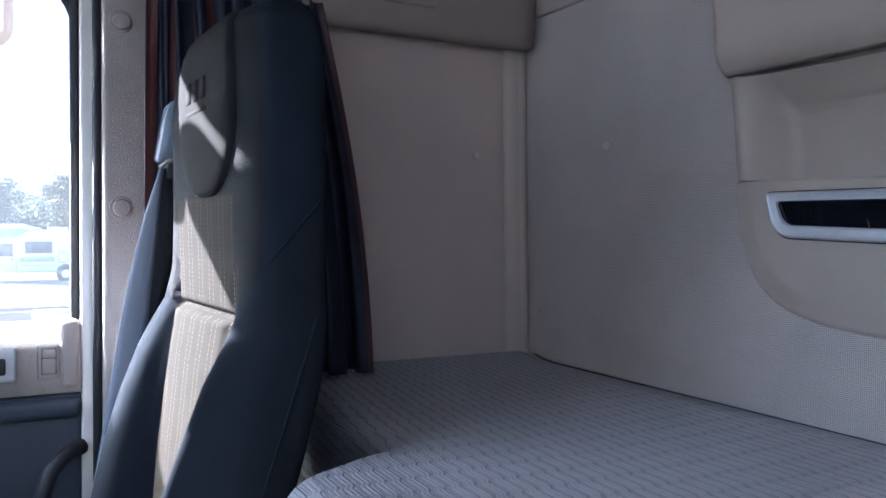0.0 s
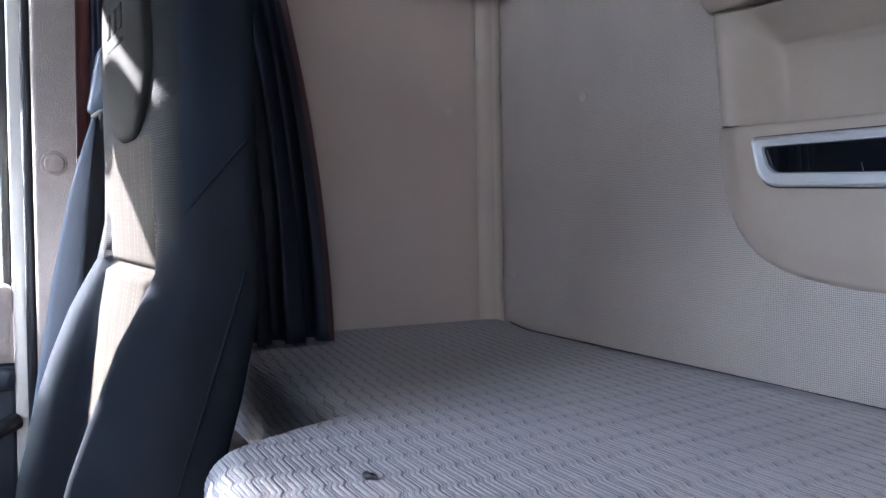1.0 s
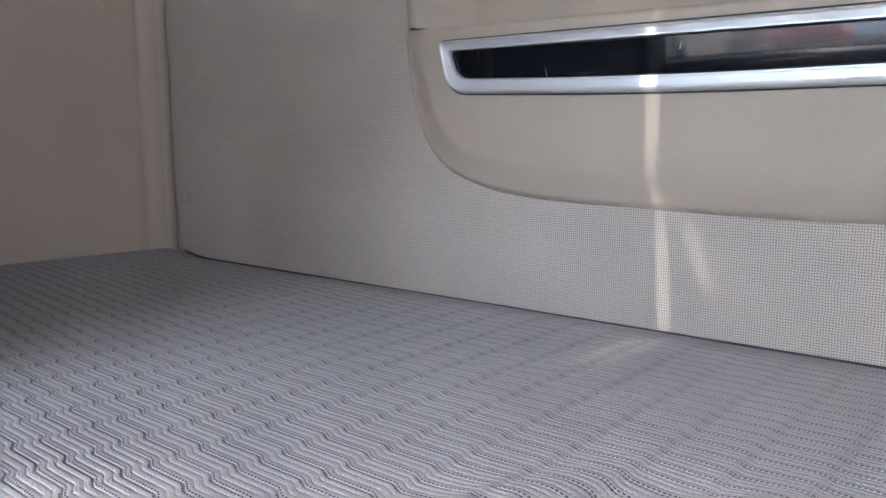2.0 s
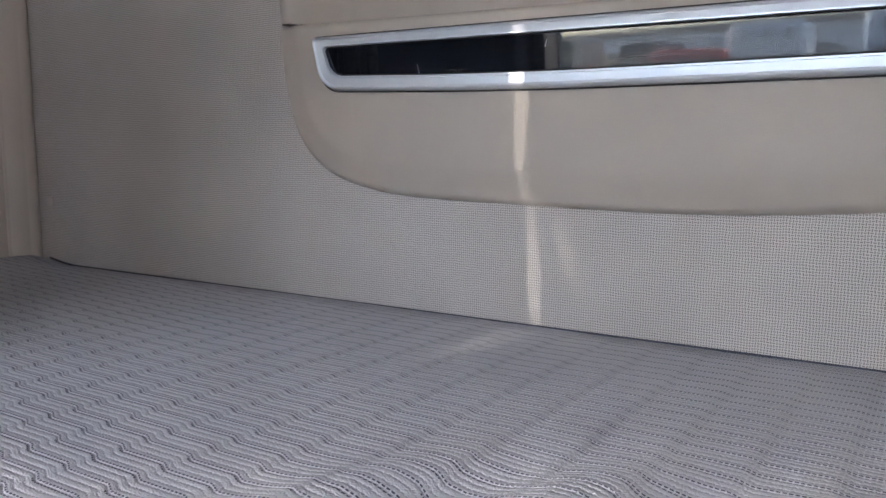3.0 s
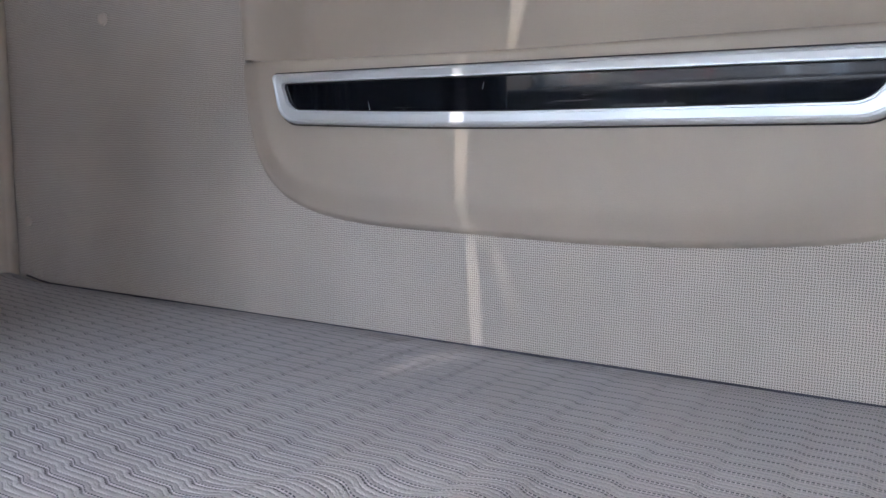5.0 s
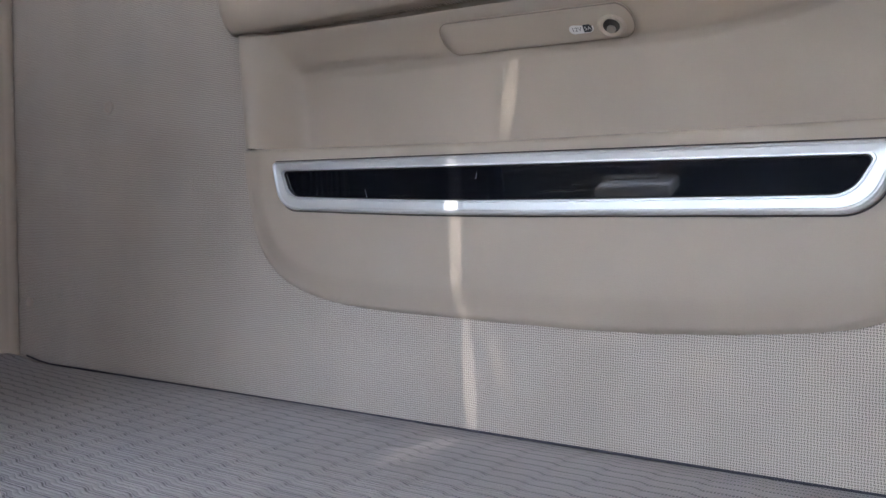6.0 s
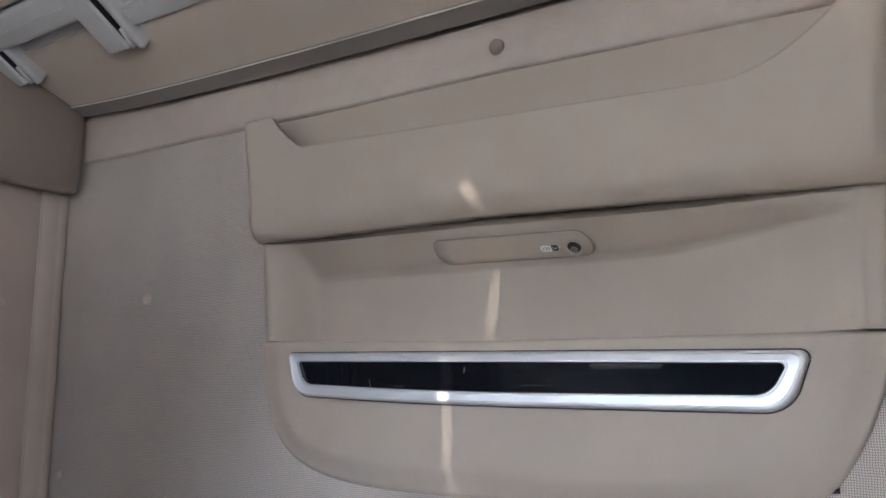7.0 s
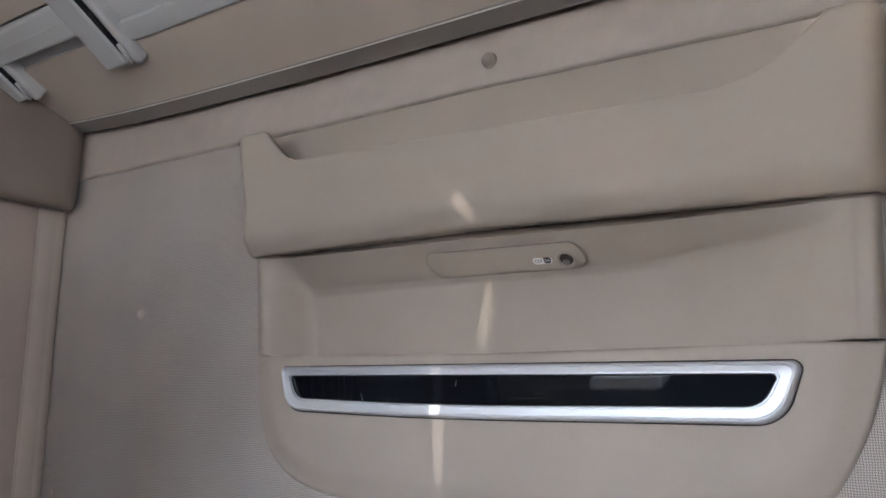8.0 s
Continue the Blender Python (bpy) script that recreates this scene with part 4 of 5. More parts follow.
        if front and -in_l < c.x - cx < in_r and c.z < 0.93:
            key = ("upper_insert", 0) if c.z > 0.787 else ("lower_insert", 0)
        elif below and (c - shell_at).dot(shell_n) > 0 and c.z < 0.80:
            key = ("back_shell", sd)
        elif below:
            key = ("side_bolster", sd)
        elif c.y < -0.772:
            key = ("upper_backrest", 0)
        else:
            key = ("upper_side", sd)
        groups.setdefault(key, []).append(f)
    looks = {"upper_backrest": (SHELL, "grey ribbed cloth upper back"), "side_bolster": (BOLSTER, ""), "upper_side": (NAVY, "dark smooth side of the upper back"), "upper_insert": (INSERT, "grey-brown cloth with pale stitching"),
             "lower_insert": (INSERT, "grey-brown cloth with pale stitching"), "back_shell": (BOLSTER, "dark rear side panel")}
    for (nm, sd), faces in groups.items():
        me = bpy.data.meshes.new(nm)
        used = {}
        polys = [[used.setdefault(v, len(used)) for v in f.verts] for f in faces]
        me.from_pydata([tuple(v.co) for v in used], [], polys)
        ob = part(nm, finish(me, looks[nm][0]), None, seat, looks[nm][1])
    bm.free()
    def front_y(x, z):
        H, M, Rr = (float(np.interp(z, zk, k)) for k in (half, mid, rear))
        k = min(abs(x) / H, 0.999)
        return (M + Rr) / 2 - (Rr - M) / 2 * (1 - k ** (2 / 0.42)) ** 0.21

    def flank_x(y, z):
        H, M, Rr = (float(np.interp(z, zk, k)) for k in (half, mid, rear))
        k = min(abs(y - (M + Rr) / 2) / ((Rr - M) / 2), 0.999)
        return H * (1 - k ** (2 / 0.42)) ** 0.21

    # smooth headrest shield let into the upper back, its seam as a shallow groove
    o = rounded([(-0.084, 1.158, 0.100), (0.142, 1.158, 0.085), (0.150, 0.930, 0.100), (-0.078, 0.930, 0.090)], 14)
    c = np.array([0.03, 1.035])
    P = []
    for w, lift in ((1.0, -0.004), (0.995, 0.002), (0.975, 0.0055), (0.94, 0.0075), (0.85, 0.009), (0.7, 0.010), (0.5, 0.011), (0.25, 0.0115), (0.02, 0.0115)):
        P.append([(cx + px, front_y(px, pz) - lift, pz) for px, pz in (c + (p - c) * w for p in o)])
    pad = part("headrest_pad", grid_mesh("headrest_pad", np.array(P), PAD, close_v=True), None, seat, "smooth dark headrest shield")
    # embossed mark, as plain shapes
    for dx, w in ((-0.018, 0.024), (0.014, 0.026), (0.048, 0.022)):
        part("emboss", box(cx + dx, cx + dx + w, front_y(0, 1.06) - 0.0122, front_y(0, 1.06) - 0.009, 1.048, 1.074, 0.001, 1), PAD, pad)
    part("emboss", box(cx - 0.018, cx + 0.070, front_y(0, 1.036) - 0.0122, front_y(0, 1.036) - 0.009, 1.033, 1.038, 0.001, 1), PAD, pad)
    # raised seams on the flanks
    for sd in (-1, 1):
        at, no = flank[sd]
        pts = []
        for y in np.linspace(-0.783, -0.712, 12):
            z = 0.88
            for _ in range(20):
                x = cx + sd * flank_x(y, z)
                z -= (Vector((x, y, z)) - at).dot(no) / no.z
            pts.append((cx + sd * (flank_x(y, z) + 0.0004), y, z))
        part("seam", tube(pts, 0.0016, 6), NAVY, seat)
        pts = []
        for z in np.linspace(0.56, 0.795, 16):
            y = -0.735 + 0.315 * (z - 0.74)
            pts.append((cx + sd * (flank_x(y, z) + 0.0004), y, z))
        part("seam", tube(pts, 0.0018, 6), NAVY, seat)
    # the back is sheared a little to fit the camera's view
    for ob in seat.children:
        for v in ob.data.vertices:
            v.co.y += 0.07 * (v.co.x - cx)
    for ob in pad.children:
        for v in ob.data.vertices:
            v.co.y += 0.07 * (v.co.x - cx)
    part("cushion", box(0.17, 0.67, -1.36, -0.86, 0.34, 0.47, 0.05, 4), NAVY, seat)
    part("pedestal", box(0.20, 0.60, -1.28, -0.80, 0.0, 0.34, 0.02), BLACK, seat)
    return seat


seat_1 = build_seat()
seat_2 = copy_thing(seat_1, pose(1.722, -0.95, 0.0, 0, 0, -4.0))
tagged(seat_2, "dark blue-grey driver's seat beside the bunk", "seat")


# ---- seat belt ----
belt = thing("seat_belt", "blue-grey seat belt with a shoulder guide beside the seat", "seat belt", (0.14, -0.80, 0.6))
hang = [0.985, 0.922, 0.852, 0.757, 0.480]
edge_out, edge_in, edge_back = [-0.8005, -0.8205, -0.8380, -0.8565, -0.900], [-0.7950, -0.8015, -0.8085, -0.8170, -0.852], [-0.7830, -0.7775, -0.7820, -0.7985, -0.830]
P, Q = [], []
for z in np.linspace(0.985, 0.48, 22):
    yo, yi, yb = (float(np.interp(-z, [-k for k in hang], e)) for e in (edge_out, edge_in, edge_back))
    P.append([(0.174 - 0.003 * k + 0.002 * math.sin(3.1 * k), yo + (yi - yo) * k, z) for k in np.linspace(0, 1, 6)])
    Q.append([(0.169 - 0.006 * k, yi - 0.006 + (yb - yi + 0.006) * k, z) for k in np.linspace(0, 1, 4)])
thicken(part("strap", grid_mesh("strap", np.array(P), BELT), None, belt), 0.0016, 0)
# Same webbing as the strap; black puts the shade on this run into colour.
thicken(part("strap", grid_mesh("strap", np.array(Q), BLACK), None, belt, "inner run of the webbing, its shade put into black"), 0.0016, 0)
g = rounded([(-0.806, 0.992, 0.008), (-0.790, 1.085, 0.020), (-0.762, 1.100, 0.006), (-0.770, 0.998, 0.008)], 6)
P = []
for w, x in ((0.02, 0.176), (0.8, 0.176), (0.95, 0.172), (1.0, 0.164), (1.0, 0.138), (0.95, 0.132), (0.02, 0.130)):
    c = g.mean(0)
    P.append([(x, *(c + (p - c) * w)) for p in g])
part("guide", grid_mesh("guide", np.array(P), GUIDE, close_v=True), None, belt, "satin blue-grey shoulder guide")
part("bracket", box(0.140, 0.172, -0.790, -0.765, 0.968, 1.000, 0.005), BLACK, belt)
part("buckle_slot", tube([(0.176, -0.800, 0.985), (0.178, -0.79, 0.995), (0.176, -0.772, 0.998)], 0.0035, 8), ALU, belt)


# ---- curtain ----
def build_curtain():
    nu, nv = 240, 40
    u = np.linspace(0, 1, nu)
    v = np.linspace(0, 1, nv)
    U, Vv = np.meshgrid(u, v, indexing="ij")
    z = 1.285 - Vv * (1.285 - 0.638)
    yr = -0.530 + 0.092 * Vv + 0.022 * np.sin(3 * Vv)
    yl = -0.806 - 0.008 * Vv
    y = yl + U * (yr - yl)
    ph = 2 * math.pi * (10.5 * U + 0.5 * np.sin(4.1 * U + 0.6) + 0.25 * np.sin(11 * U))
    amp = 0.016 + 0.012 * Vv
    x = 0.128 + amp * np.sin(ph + 0.9 * np.sin(5 * U) + 0.3 * np.sin(4 * Vv)) + 0.008 * np.sin(2.3 * ph + 2 * Vv) * (1 - 0.7 * Vv) + 0.005 * np.sin(4.1 * ph + 1.0) * np.exp(-5 * Vv)
    y = y + 0.009 * np.sin(2 * ph + 1.0)
    P = np.stack([x, y, z], -1)
    uv = np.stack([U * 0.95, Vv * 0.62], -1)
    ob = tagged(new("curtain", grid_mesh("curtain", P, CURTAIN, uv=uv)), "navy sleeper curtain with rust stripes, drawn back", "curtain")
    thicken(ob, 0.0012, 0)
    return ob


build_curtain()
rail = thing("curtain_rail", "dark curtain rail under the overhead cupboard", "curtain rail", (0.055, -0.65, 1.295))
part("rail", box(0.045, 0.062, -0.85, -0.56, 1.290, 1.300, 0.003), BLACK, rail)

# ---- passenger door and its pillar ----
b = box(0.0, 0.088, -0.8745, -0.775, 0.0, 2.09, 0.008, 3)
structure("trim_pillar", b, PILLAR, "beige plastic door pillar cover", "trim", True)
for z in (1.224, 0.925):
    k = thing("pillar_button", "round beige cap on the door pillar", "cap", (0.088, -0.847, z), "pillar caps")
    part("cap_ring", disc((0.0865, -0.847, z), (1, 0, 0), 0.0185, 0.003, 28, 0.0015), PILLAR, k)
    part("cap_face", disc((0.0890, -0.846, z), (1, 0, 0), 0.0145, 0.0050, 26, 0.0035), PILLAR, k)
b = bmesh.new()
tube([(0.064, -0.8815, 0.02), (0.064, -0.8815, 0.9), (0.064, -0.8805, 1.60)], 0.0072, 10, b)
structure("trim_door_seal", b, BLACK, "black rubber door seal", "trim", True)
structure("trim_door_frame", box(0.000, 0.058, -0.905, -0.876, 0.02, 1.66, 0.003), CREAM, "pale painted door frame edge", "trim")

door = thing("door_1", "passenger door with beige sill, dark lower panel and window", "door", (0.03, -1.4, 0.1))
prof = [(-0.005, 0.628), (0.060, 0.628), (0.063, 0.632), (0.063, 0.696), (0.060, 0.704), (0.052, 0.711), (0.020, 0.738), (-0.005, 0.740)]
P = np.array([[(x, y, z) for x, z in prof] for y in np.linspace(-1.334, -0.9055, 24)])
sharp(part("sill", grid_mesh("sill", P, PILLAR, close_v=True), None, door), 50)
part("sill_end", box(0.0, 0.066, -0.938, -0.9055, 0.632, 0.745, 0.012, 4), PILLAR, door)
part("lower_panel", box(-0.005, 0.058, -1.334, -0.902, 0.05, 0.628, 0.010, 3), DOOR_DARK, door, "dark grey moulded lower panel")
part("ledge", box(0.0, 0.075, -1.334, -0.905, 0.588, 0.622, 0.012, 3), DOOR_DARK, door)
b = tube([(0.060, -0.905, 0.540), (0.085, -0.93, 0.535), (0.098, -0.952, 0.515), (0.100, -0.963, 0.48), (0.100, -0.965, 0.35), (0.098, -0.965, 0.20)], 0.013, 12)
part("grab_handle", b, BLACK, door, "black grab handle")
part("window_frame", box(0.0, 0.030, -0.919, -0.9055, 0.74, 1.62, 0.004), BLACK, door, "black rubber window channel")
arc = [(-0.909 - 0.075 * (1 - math.cos(a)), 1.215 + 0.085 * math.sin(a)) for a in np.linspace(0, math.pi / 2, 10)]
part("corner_seal", tube([(0.018, y, z) for y, z in arc] + [(0.018, -1.234, 1.302)], 0.008, 8), BLACK, door, "rounded black seal of the window corner")
b = bmesh.new()
rim = arc + [(-0.984, 1.34), (-0.9055, 1.34)]
lo, hi = [[b.verts.new((x, y, z)) for y, z in rim] for x in (0.004, 0.020)]
b.faces.new(lo), b.faces.new(hi)
for k in range(len(rim)):
    b.faces.new((lo[k], lo[k - 1], hi[k - 1], hi[k]))
part("corner_plate", b, CREAM, door, "pale painted corner of the window frame", False)
part("frame_top", box(0.0, 0.045, -1.234, -0.876, 1.60, 1.668, 0.008), TAUPE, door)
win = part("pane", box(0.010, 0.014, -1.334, -0.909, 0.735, 1.61), GLASS, door, "clear side glass", False)
win.visible_shadow = False
knob = part("lock_surround", box(0.0610, 0.0655, -0.969, -0.937, 0.653, 0.7065, 0.004, 3), PILLAR, door, "rounded beige lock surround")
part("gap", box(0.0645, 0.0658, -0.963, -0.941, 0.660, 0.7015, 0.0005, 1), BLACK, knob, "dark gap round the rocker")
part("rocker", box(0.0645, 0.0680, -0.962, -0.942, 0.661, 0.6855, 0.0022, 3), PILLAR, knob)
part("rocker", box(0.0645, 0.0672, -0.962, -0.942, 0.6865, 0.7005, 0.0022, 3), PILLAR, knob)
sw = part("switch_plate", box(0.0610, 0.0670, -1.10, -0.998, 0.653, 0.705, 0.005, 3), FRAME_GREY, door, "pale grey switch surround")
part("switch", box(0.0660, 0.0705, -1.092, -1.012, 0.664, 0.690, 0.003, 2), BLACK, sw)
part("switch_rib", box(0.0700, 0.0715, -1.050, -1.020, 0.674, 0.680, 0.0008, 1), DOOR_DARK, sw)

# dashboard, seen only as a dark mass in the gloss strip
dash_ob = thing("dashboard", "dark dashboard below the windscreen", "dashboard", (1.03, -1.8, 0.0))
part("body", box(0.06, 2.0, -2.02, -1.66, 0.35, 0.93, 0.05, 4), DOOR_DARK, dash_ob)
# Pale block, added so that the gloss strip mirrors a bright spot.
b = box(0.52, 0.76, -1.86, -1.56, 0.80, 0.84, 0.012, 3)
for v in b.verts:
    v.co.z += 0.30 * (-1.56 - v.co.y)
bright_block = part("bright_block", b, WHITE_PAINT, dash_ob, "pale block added for the bright spot mirrored in the gloss strip")
for x0, x1, y0, y1 in ((0.55, 0.70, -1.64, -1.632), (0.55, 0.70, -1.74, -1.732), (0.692, 0.70, -1.732, -1.64)):
    b = box(x0, x1, y0, y1, 0.84, 0.848, 0.002)
    for v in b.verts:
        v.co.z += 0.30 * (-1.56 - v.co.y)
    part("rim", b, WHITE_PAINT, bright_block, "white edge of the added block")

# ---- outdoors ----
GRAVEL = material("pale dusty concrete yard", (0.24, 0.228, 0.212), 0.9, vary=0.25, patch=0.25, grain=0.01, grain_scale=40)
structure("ground", box(-900, 900, -900, 900, -1.5, -1.45), GRAVEL, "pale dusty concrete yard", "ground")
LEAF = material("green foliage", (0.10, 0.12, 0.085), 0.7, vary=0.5, patch=0.8)
ln = LEAF.node_tree
glow = ln.nodes.new("ShaderNodeBsdfTranslucent")
glow.inputs["Color"].default_value = (0.22, 0.25, 0.19, 1)
both = ln.nodes.new("ShaderNodeMixShader")
both.inputs[0].default_value = 0.5
ln.links.new(ln.nodes["Principled BSDF"].outputs[0], both.inputs[1])
ln.links.new(glow.outputs[0], both.inputs[2])
ln.links.new(both.outputs[0], ln.nodes["Material Output"].inputs["Surface"])
BARK = material("grey-brown bark", (0.17, 0.14, 0.11), 0.9, vary=0.3, patch=3)
TYRE = material("black tyre rubber", (0.02, 0.02, 0.02), 0.8, vary=0.2)
RED = material("red vehicle paint", (0.45, 0.03, 0.02), 0.35, vary=0.04)
CHASSIS = material("grey chassis steel", (0.10, 0.10, 0.11), 0.6, vary=0.3)
BUFF = material("buff vehicle paint", (0.52, 0.46, 0.34), 0.45, vary=0.05, patch=1.0)
BLUE = material("pale blue vehicle stripe", (0.36, 0.45, 0.56), 0.4, vary=0.04)
G = -1.45


def wheel(parent, x, y, r, side, w=0.24):
    t = part("wheel", disc((x, y, G + r), (0 if side[0] == 0 else side[0], side[1], 0), r, w, 28, 0.03), TYRE, parent)
    part("rim", disc((x + side[0] * w, y + side[1] * w, G + r), (side[0], side[1], 0), r * 0.58, 0.02, 20, 0.008), SILVER, t)


def side_profile(outline, x0, x1, bevel=0.05):
    """A body drawn in side view (y, height over the ground), with width and rounded edges."""
    b = bmesh.new()
    lo = [b.verts.new((x0, y, G + z)) for y, z in outline]
    hi = [b.verts.new((x1, y, G + z)) for y, z in outline]
    b.faces.new(lo)
    b.faces.new(hi)
    n = len(outline)
    for k in range(n):
        b.faces.new((lo[k], lo[(k + 1) % n], hi[(k + 1) % n], hi[k]))
    bmesh.ops.recalc_face_normals(b, faces=b.faces)
    bmesh.ops.bevel(b, geom=[e for e in b.edges if abs(e.verts[0].co.x - e.verts[1].co.x) < 1e-4], offset=bevel, segments=3, profile=0.5, affect="EDGES")
    return b


def motorhome(x):
    m = thing("motorhome", "white motorhome with alcove and blue-grey stripes on the yard", "motorhome", (x, 0, G))
    f = x + 2.2
    part("body", side_profile([(-1.32, 0.40), (-1.32, 1.90), (-1.15, 2.18), (-0.85, 2.34), (-0.40, 2.40), (2.20, 2.42), (2.36, 2.25), (2.36, 0.45)], x, f), WHITE_PAINT, m)
    part("overcab", side_profile([(-2.50, 1.93), (-2.66, 2.10), (-2.45, 2.46), (-1.95, 2.66), (-1.05, 2.66), (-0.30, 2.46), (-0.30, 2.36), (-1.00, 2.20), (-1.30, 1.98)], x + 0.03, f + 0.02, 0.08), WHITE_PAINT, m)
    part("overcab_stripe", side_profile([(-2.45, 2.02), (-2.50, 2.12), (-1.85, 2.42), (-1.20, 2.46), (-0.75, 2.38), (-1.05, 2.24), (-1.33, 2.04)], f + 0.010, f + 0.028, 0.004), BLUE, m, "blue-grey stripe on the alcove")
    part("cab", side_profile([(-3.62, 0.40), (-3.68, 0.86), (-2.95, 1.12), (-2.40, 1.92), (-1.325, 1.92), (-1.325, 0.40)], x + 0.08, f - 0.06), WHITE_PAINT, m)
    cd = part("cab_door", side_profile([(-2.24, 0.48), (-2.28, 1.10), (-2.10, 1.82), (-1.40, 1.82), (-1.40, 0.48)], f - 0.07, f - 0.045, 0.008), WHITE_PAINT, m)
    part("pane", side_profile([(-2.18, 1.16), (-2.02, 1.74), (-1.50, 1.74), (-1.50, 1.16)], f - 0.055, f - 0.035, 0.004), DARK_GLASS, cd)
    part("handle", box(f - 0.05, f - 0.01, -1.56, -1.50, G + 0.98, G + 1.08, 0.01, 2), BLACK, cd)
    part("stripe", box(f - 0.01, f + 0.006, -1.24, 0.22, G + 0.92, G + 1.13), BLUE, m, "blue-grey stripe")
    part("stripe", box(f - 0.01, f + 0.006, -1.24, 0.30, G + 0.72, G + 0.755), BLUE, m, "thin blue-grey stripe")
    part("skirt", box(f - 0.03, f + 0.008, -1.24, 0.34, G + 0.40, G + 0.50, 0.01), BLUE, m, "blue-grey skirt")
    for y0, y1 in ((-0.99, 0.11), (1.10, 1.85)):
        w = part("window", box(f - 0.01, f + 0.030, y0, y1, G + 1.32, G + 1.84, 0.015), DARK_GLASS, m)
        part("window_surround", box(f - 0.01, f + 0.014, y0 - 0.04, y1 + 0.04, G + 1.28, G + 1.88, 0.006), FRAME_GREY, w)
    hatch = part("hatch", box(f - 0.01, f + 0.012, 0.40, 0.80, G + 0.86, G + 1.39, 0.005), CHASSIS, m, "service hatch with a dark joint")
    part("cover", box(f + 0.002, f + 0.018, 0.425, 0.775, G + 0.885, G + 1.365, 0.005), WHITE_PAINT, hatch)
    part("wheel_arch", disc((f - 0.02, 0.70, G + 0.36), (1, 0, 0), 0.44, 0.024, 28), CHASSIS, m, "dark wheel arch")
    part("roof_vent", box(x + 0.8, f - 0.4, -0.05, 0.80, G + 2.40, G + 2.54, 0.04, 3), WHITE_PAINT, m)
    for y in (0.70, -2.85):
        wheel(m, f - 0.21, y, 0.34, (1, 0))
        wheel(m, x + 0.24, y, 0.34, (-1, 0))


motorhome(-42.0)
DRY = material("dry yellow-green grass", (0.34, 0.33, 0.14), 0.9, vary=0.4, patch=1.2, grain=0.02, grain_scale=30)
structure("ground_verge", box(-70, -42.4, -40, 40, -1.46, -1.43), DRY, "dry yellow-green grass verge behind the yard", "ground")


def tree(at, h, seed):
    rnd = random.Random(seed)
    x, y = at
    t = thing("tree", "broad leafy green tree behind the yard", "tree", (x, y, G), "trees behind the yard")
    b = bmesh.new()
    for p0, p1, r in [((0, 0, -0.05), (0.1, 0.05, h * 0.45), 0.22)] + [((0.05, 0.0, h * 0.3), (rnd.uniform(-1, 1) * h * 0.25, rnd.uniform(-1, 1) * h * 0.25, h * rnd.uniform(0.6, 0.85)), 0.09) for _ in range(6)]:
        pts = [Vector(p0).lerp(Vector(p1), k / 4) + Vector((x, y, G)) for k in range(5)]
        tube(pts, r, 7, b)
    part("trunk", b, BARK, t)
    vs, fs = [], []
    for _ in range(58):
        a, rr = rnd.uniform(0, 6.28), h * 0.32 * math.sqrt(rnd.random())
        cz = h * rnd.uniform(0.34, 0.96)
        squeeze = 1.0 - 0.75 * max(0, (cz / h - 0.6) / 0.4) ** 2
        c = Vector((x + rr * squeeze * math.cos(a), y + rr * squeeze * math.sin(a), G + cz))
        cr = h * rnd.uniform(0.06, 0.12)
        for _ in range(110):
            d = Vector((rnd.gauss(0, 1), rnd.gauss(0, 1), rnd.gauss(0, 0.8)))
            p = c + d * cr * 0.55
            s = rnd.uniform(0.12, 0.24)
            n = Vector((rnd.gauss(0, 1), rnd.gauss(0, 1), rnd.gauss(0, 1))).normalized()
            q = n.to_track_quat("Z", "Y")
            k = len(vs)
            vs += [tuple(p + q @ Vector(v)) for v in ((-s, 0, 0), (0, -s * 0.6, 0.03), (s, 0, 0), (0, s * 0.6, 0.03))]
            fs.append((k, k + 1, k + 2, k + 3))
    me = bpy.data.meshes.new("crown")
    me.from_pydata(vs, [], fs)
    part("crown", finish(me, LEAF, False), None, t)


for i, (x, y, h) in enumerate(((-88, -8.5, 8.0), (-88, -3.4, 7.9), (-90, 2.9, 8.5), (-87, 7.8, 7.6), (-93, 13, 8.6), (-97, -0.6, 6.4), (-97, -5.2, 6.6), (-96, 5.2, 6.8), (-95, 1.0, 5.4), (-100, -11, 8.6))):
    tree((x, y), h, i)

# parked lorry chassis beside the cab
ch = thing("lorry_chassis", "bare grey lorry chassis with black wheels parked alongside", "lorry chassis", (-13, -2, G))
for x in (-13.4, -12.5):
    part("rail", box(x, x + 0.12, -9.0, 5.0, G + 0.80, G + 1.08, 0.01), CHASSIS, ch)
for y in (-7.5, -5.5, -3.2, -1.0, 1.2, 3.4):
    part("cross_member", box(-13.3, -12.5, y, y + 0.14, G + 0.86, G + 1.02), CHASSIS, ch)
for y in (-6.6, 1.8, 3.1):
    wheel(ch, -12.2, y, 0.50, (1, 0), 0.3)
    wheel(ch, -13.6, y, 0.50, (-1, 0), 0.3)
part("tank", box(-12.36, -11.8, -3.6, -1.4, G + 0.38, G + 0.98, 0.12, 4), CHASSIS, ch)
part("mudguard", box(-12.36, -11.85, -0.9, -0.2, G + 0.95, G + 1.12, 0.05, 3), SILVER, ch)

# door mirror outside the passenger window, on arms from the front pillar, with added plates
mir = thing("door_mirror", "beige-grey mirror housing on arms by the passenger door, with unseen plates that shade the seat", "mirror", (-0.35, -1.12, 1.3))
part("housing", box(-0.40, -0.30, -1.283, -1.003, 1.248, 1.96, 0.045, 5), PALE, mir)
part("mirror_glass", box(-0.31, -0.292, -1.245, -1.02, 1.272, 1.92, 0.006), SILVER, mir)
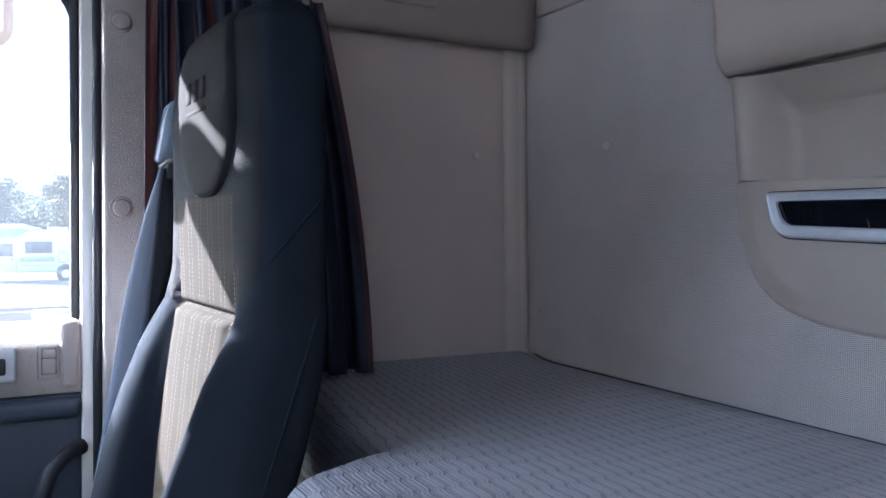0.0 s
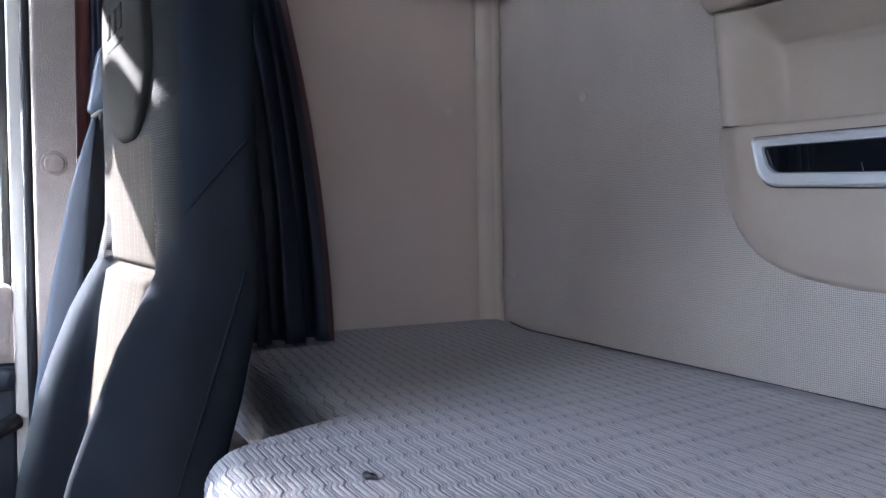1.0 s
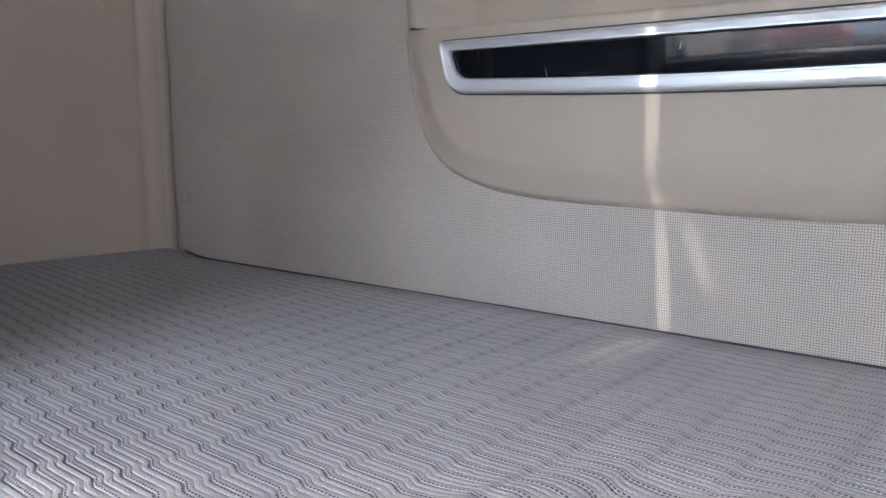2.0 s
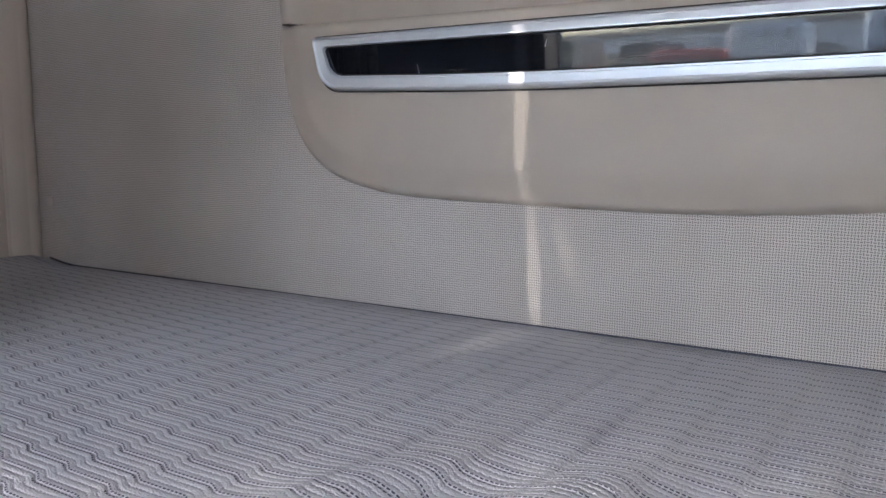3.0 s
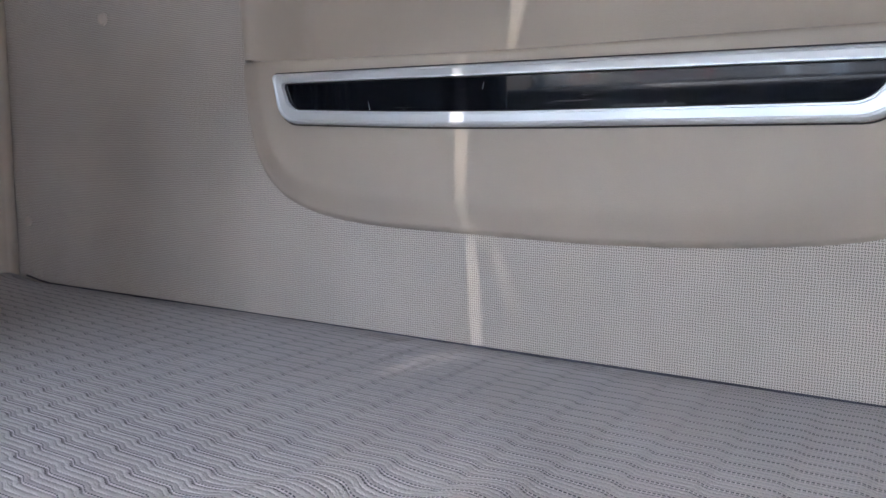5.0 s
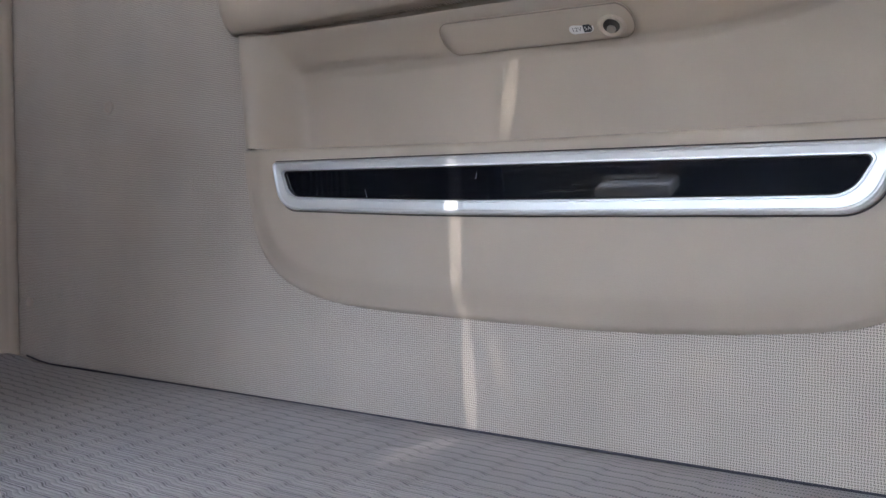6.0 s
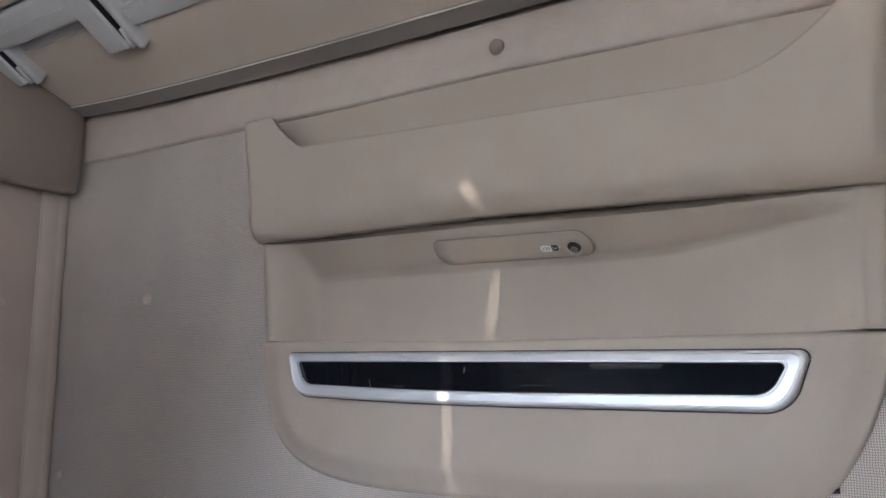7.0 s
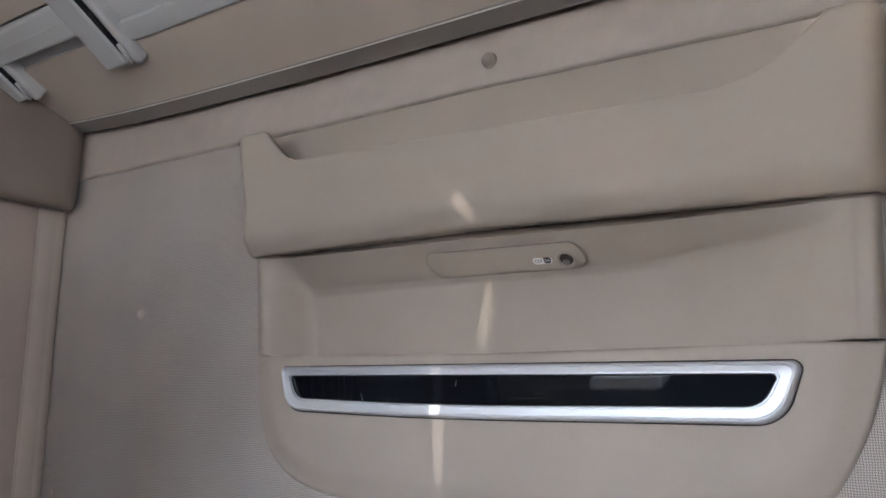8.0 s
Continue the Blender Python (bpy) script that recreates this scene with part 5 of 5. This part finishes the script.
# Unseen thin plates, added and shaped to cast the shade on the headrest.
part("upper_shade_plate", box(-0.365, -0.335, -1.98, -1.262, 1.498, 1.97, 0.006, 3), PALE, mir)
part("shade_plate_joint", box(-0.37, -0.33, -1.60, -1.46, 1.40, 1.495, 0.005), PALE, mir)
o = rounded([(-1.303, 1.467, 0.105), (-1.303, 1.312, 0.030), (-1.490, 1.300, 0.030), (-1.490, 1.467, 0.045)], 10)
c = o.mean(0)
P = np.array([[(x, *(c + (p - c) * w)) for p in o] for w, x in ((0.02, -0.335), (0.95, -0.335), (1.0, -0.341), (1.0, -0.359), (0.95, -0.365), (0.02, -0.365))])
part("lower_shade_plate", grid_mesh("lower_shade_plate", P, PALE, close_v=True), None, mir)
for z in (1.90, 1.40):
    part("arm", tube([(-0.33, -1.80, z), (-0.25, -1.85, z + 0.02), (-0.015, -1.9, z - 0.05)], 0.018, 10), BLACK, mir)


# lorries across the yard ahead
def lorry(x, y, half, roof, cab, low, label, box_paint):
    lo = thing("lorry", label, "lorry", (x, y, G), "lorries parked ahead")
    part("lower_cab", box(x - half, x + half, y - 2.2, y, G + 0.5, G + 2.6, 0.12, 3), low, lo)
    part("upper_cab", box(x - half * 0.97, x + half * 0.97, y - 2.15, y - 0.05, G + 2.6, G + roof, 0.2, 4), cab, lo)
    part("windscreen", box(x - half * 0.88, x + half * 0.88, y - 0.06, y + 0.02, G + 1.9, G + 2.75, 0.03), DARK_GLASS, lo)
    part("visor", box(x - half * 0.9, x + half * 0.9, y - 0.05, y + 0.2, G + 2.78, G + 2.95, 0.04), DOOR_DARK, lo)
    for k in (-0.55, 0.0, 0.55):
        part("roof_lamp", box(x + k * half - 0.10, x + k * half + 0.10, y - 0.06, y + 0.03, G + roof - 0.42, G + roof - 0.22, 0.03), DARK_GLASS, lo)
    part("grille", box(x - half * 0.75, x + half * 0.75, y - 0.02, y + 0.03, G + 1.0, G + 1.8, 0.02), DOOR_DARK, lo)
    part("load_body", box(x - half * 1.03, x + half * 1.03, y - 9.6, y - 2.6, G + 1.1, G + min(roof, 3.4), 0.05), box_paint, lo)
    for wy in (y - 1.2, y - 7.8):
        wheel(lo, x + half * 0.75, wy, 0.5, (1, 0), 0.3)
        wheel(lo, x - half * 0.75, wy, 0.5, (-1, 0), 0.3)


lorry(-13.4, -25.0, 1.2, 3.8, WHITE_PAINT, WHITE_PAINT, "white lorry parked ahead", FRAME_GREY)
lorry(-9.8, -23.5, 1.0, 3.9, BUFF, BUFF, "buff-coloured lorry parked ahead", BUFF)
lorry(-7.7, -26.0, 0.9, 3.7, DOOR_DARK, DOOR_DARK, "dark grey lorry parked ahead", DOOR_DARK)
lorry(-5.7, -24.0, 1.15, 3.3, RED, RED, "red lorry parked ahead", CHASSIS)
lorry(-3.4, -24.0, 1.1, 3.9, WHITE_PAINT, RED, "white and red lorry parked ahead", CHASSIS)
lorry(0.4, -23.0, 1.25, 3.9, BLUE, BLUE, "blue-grey lorry parked ahead", FRAME_GREY)
lorry(4.0, -24.0, 1.2, 3.8, WHITE_PAINT, RED, "red and white lorry parked ahead", BLUE)
hall = thing("hall", "pale industrial hall beyond the yard", "hall", (10, -70, G))
part("wall", box(-30, 40, -82, -70, G, G + 6.5), WHITE_PAINT, hall, smooth=False)
part("roof", box(-30.3, 40.3, -82.3, -69.7, G + 6.5, G + 7.0), CHASSIS, hall, smooth=False)
for k in range(6):
    part("gate", box(-26 + 11 * k, -21 + 11 * k, -70.06, -69.9, G, G + 4.5), FRAME_GREY, hall, smooth=False)
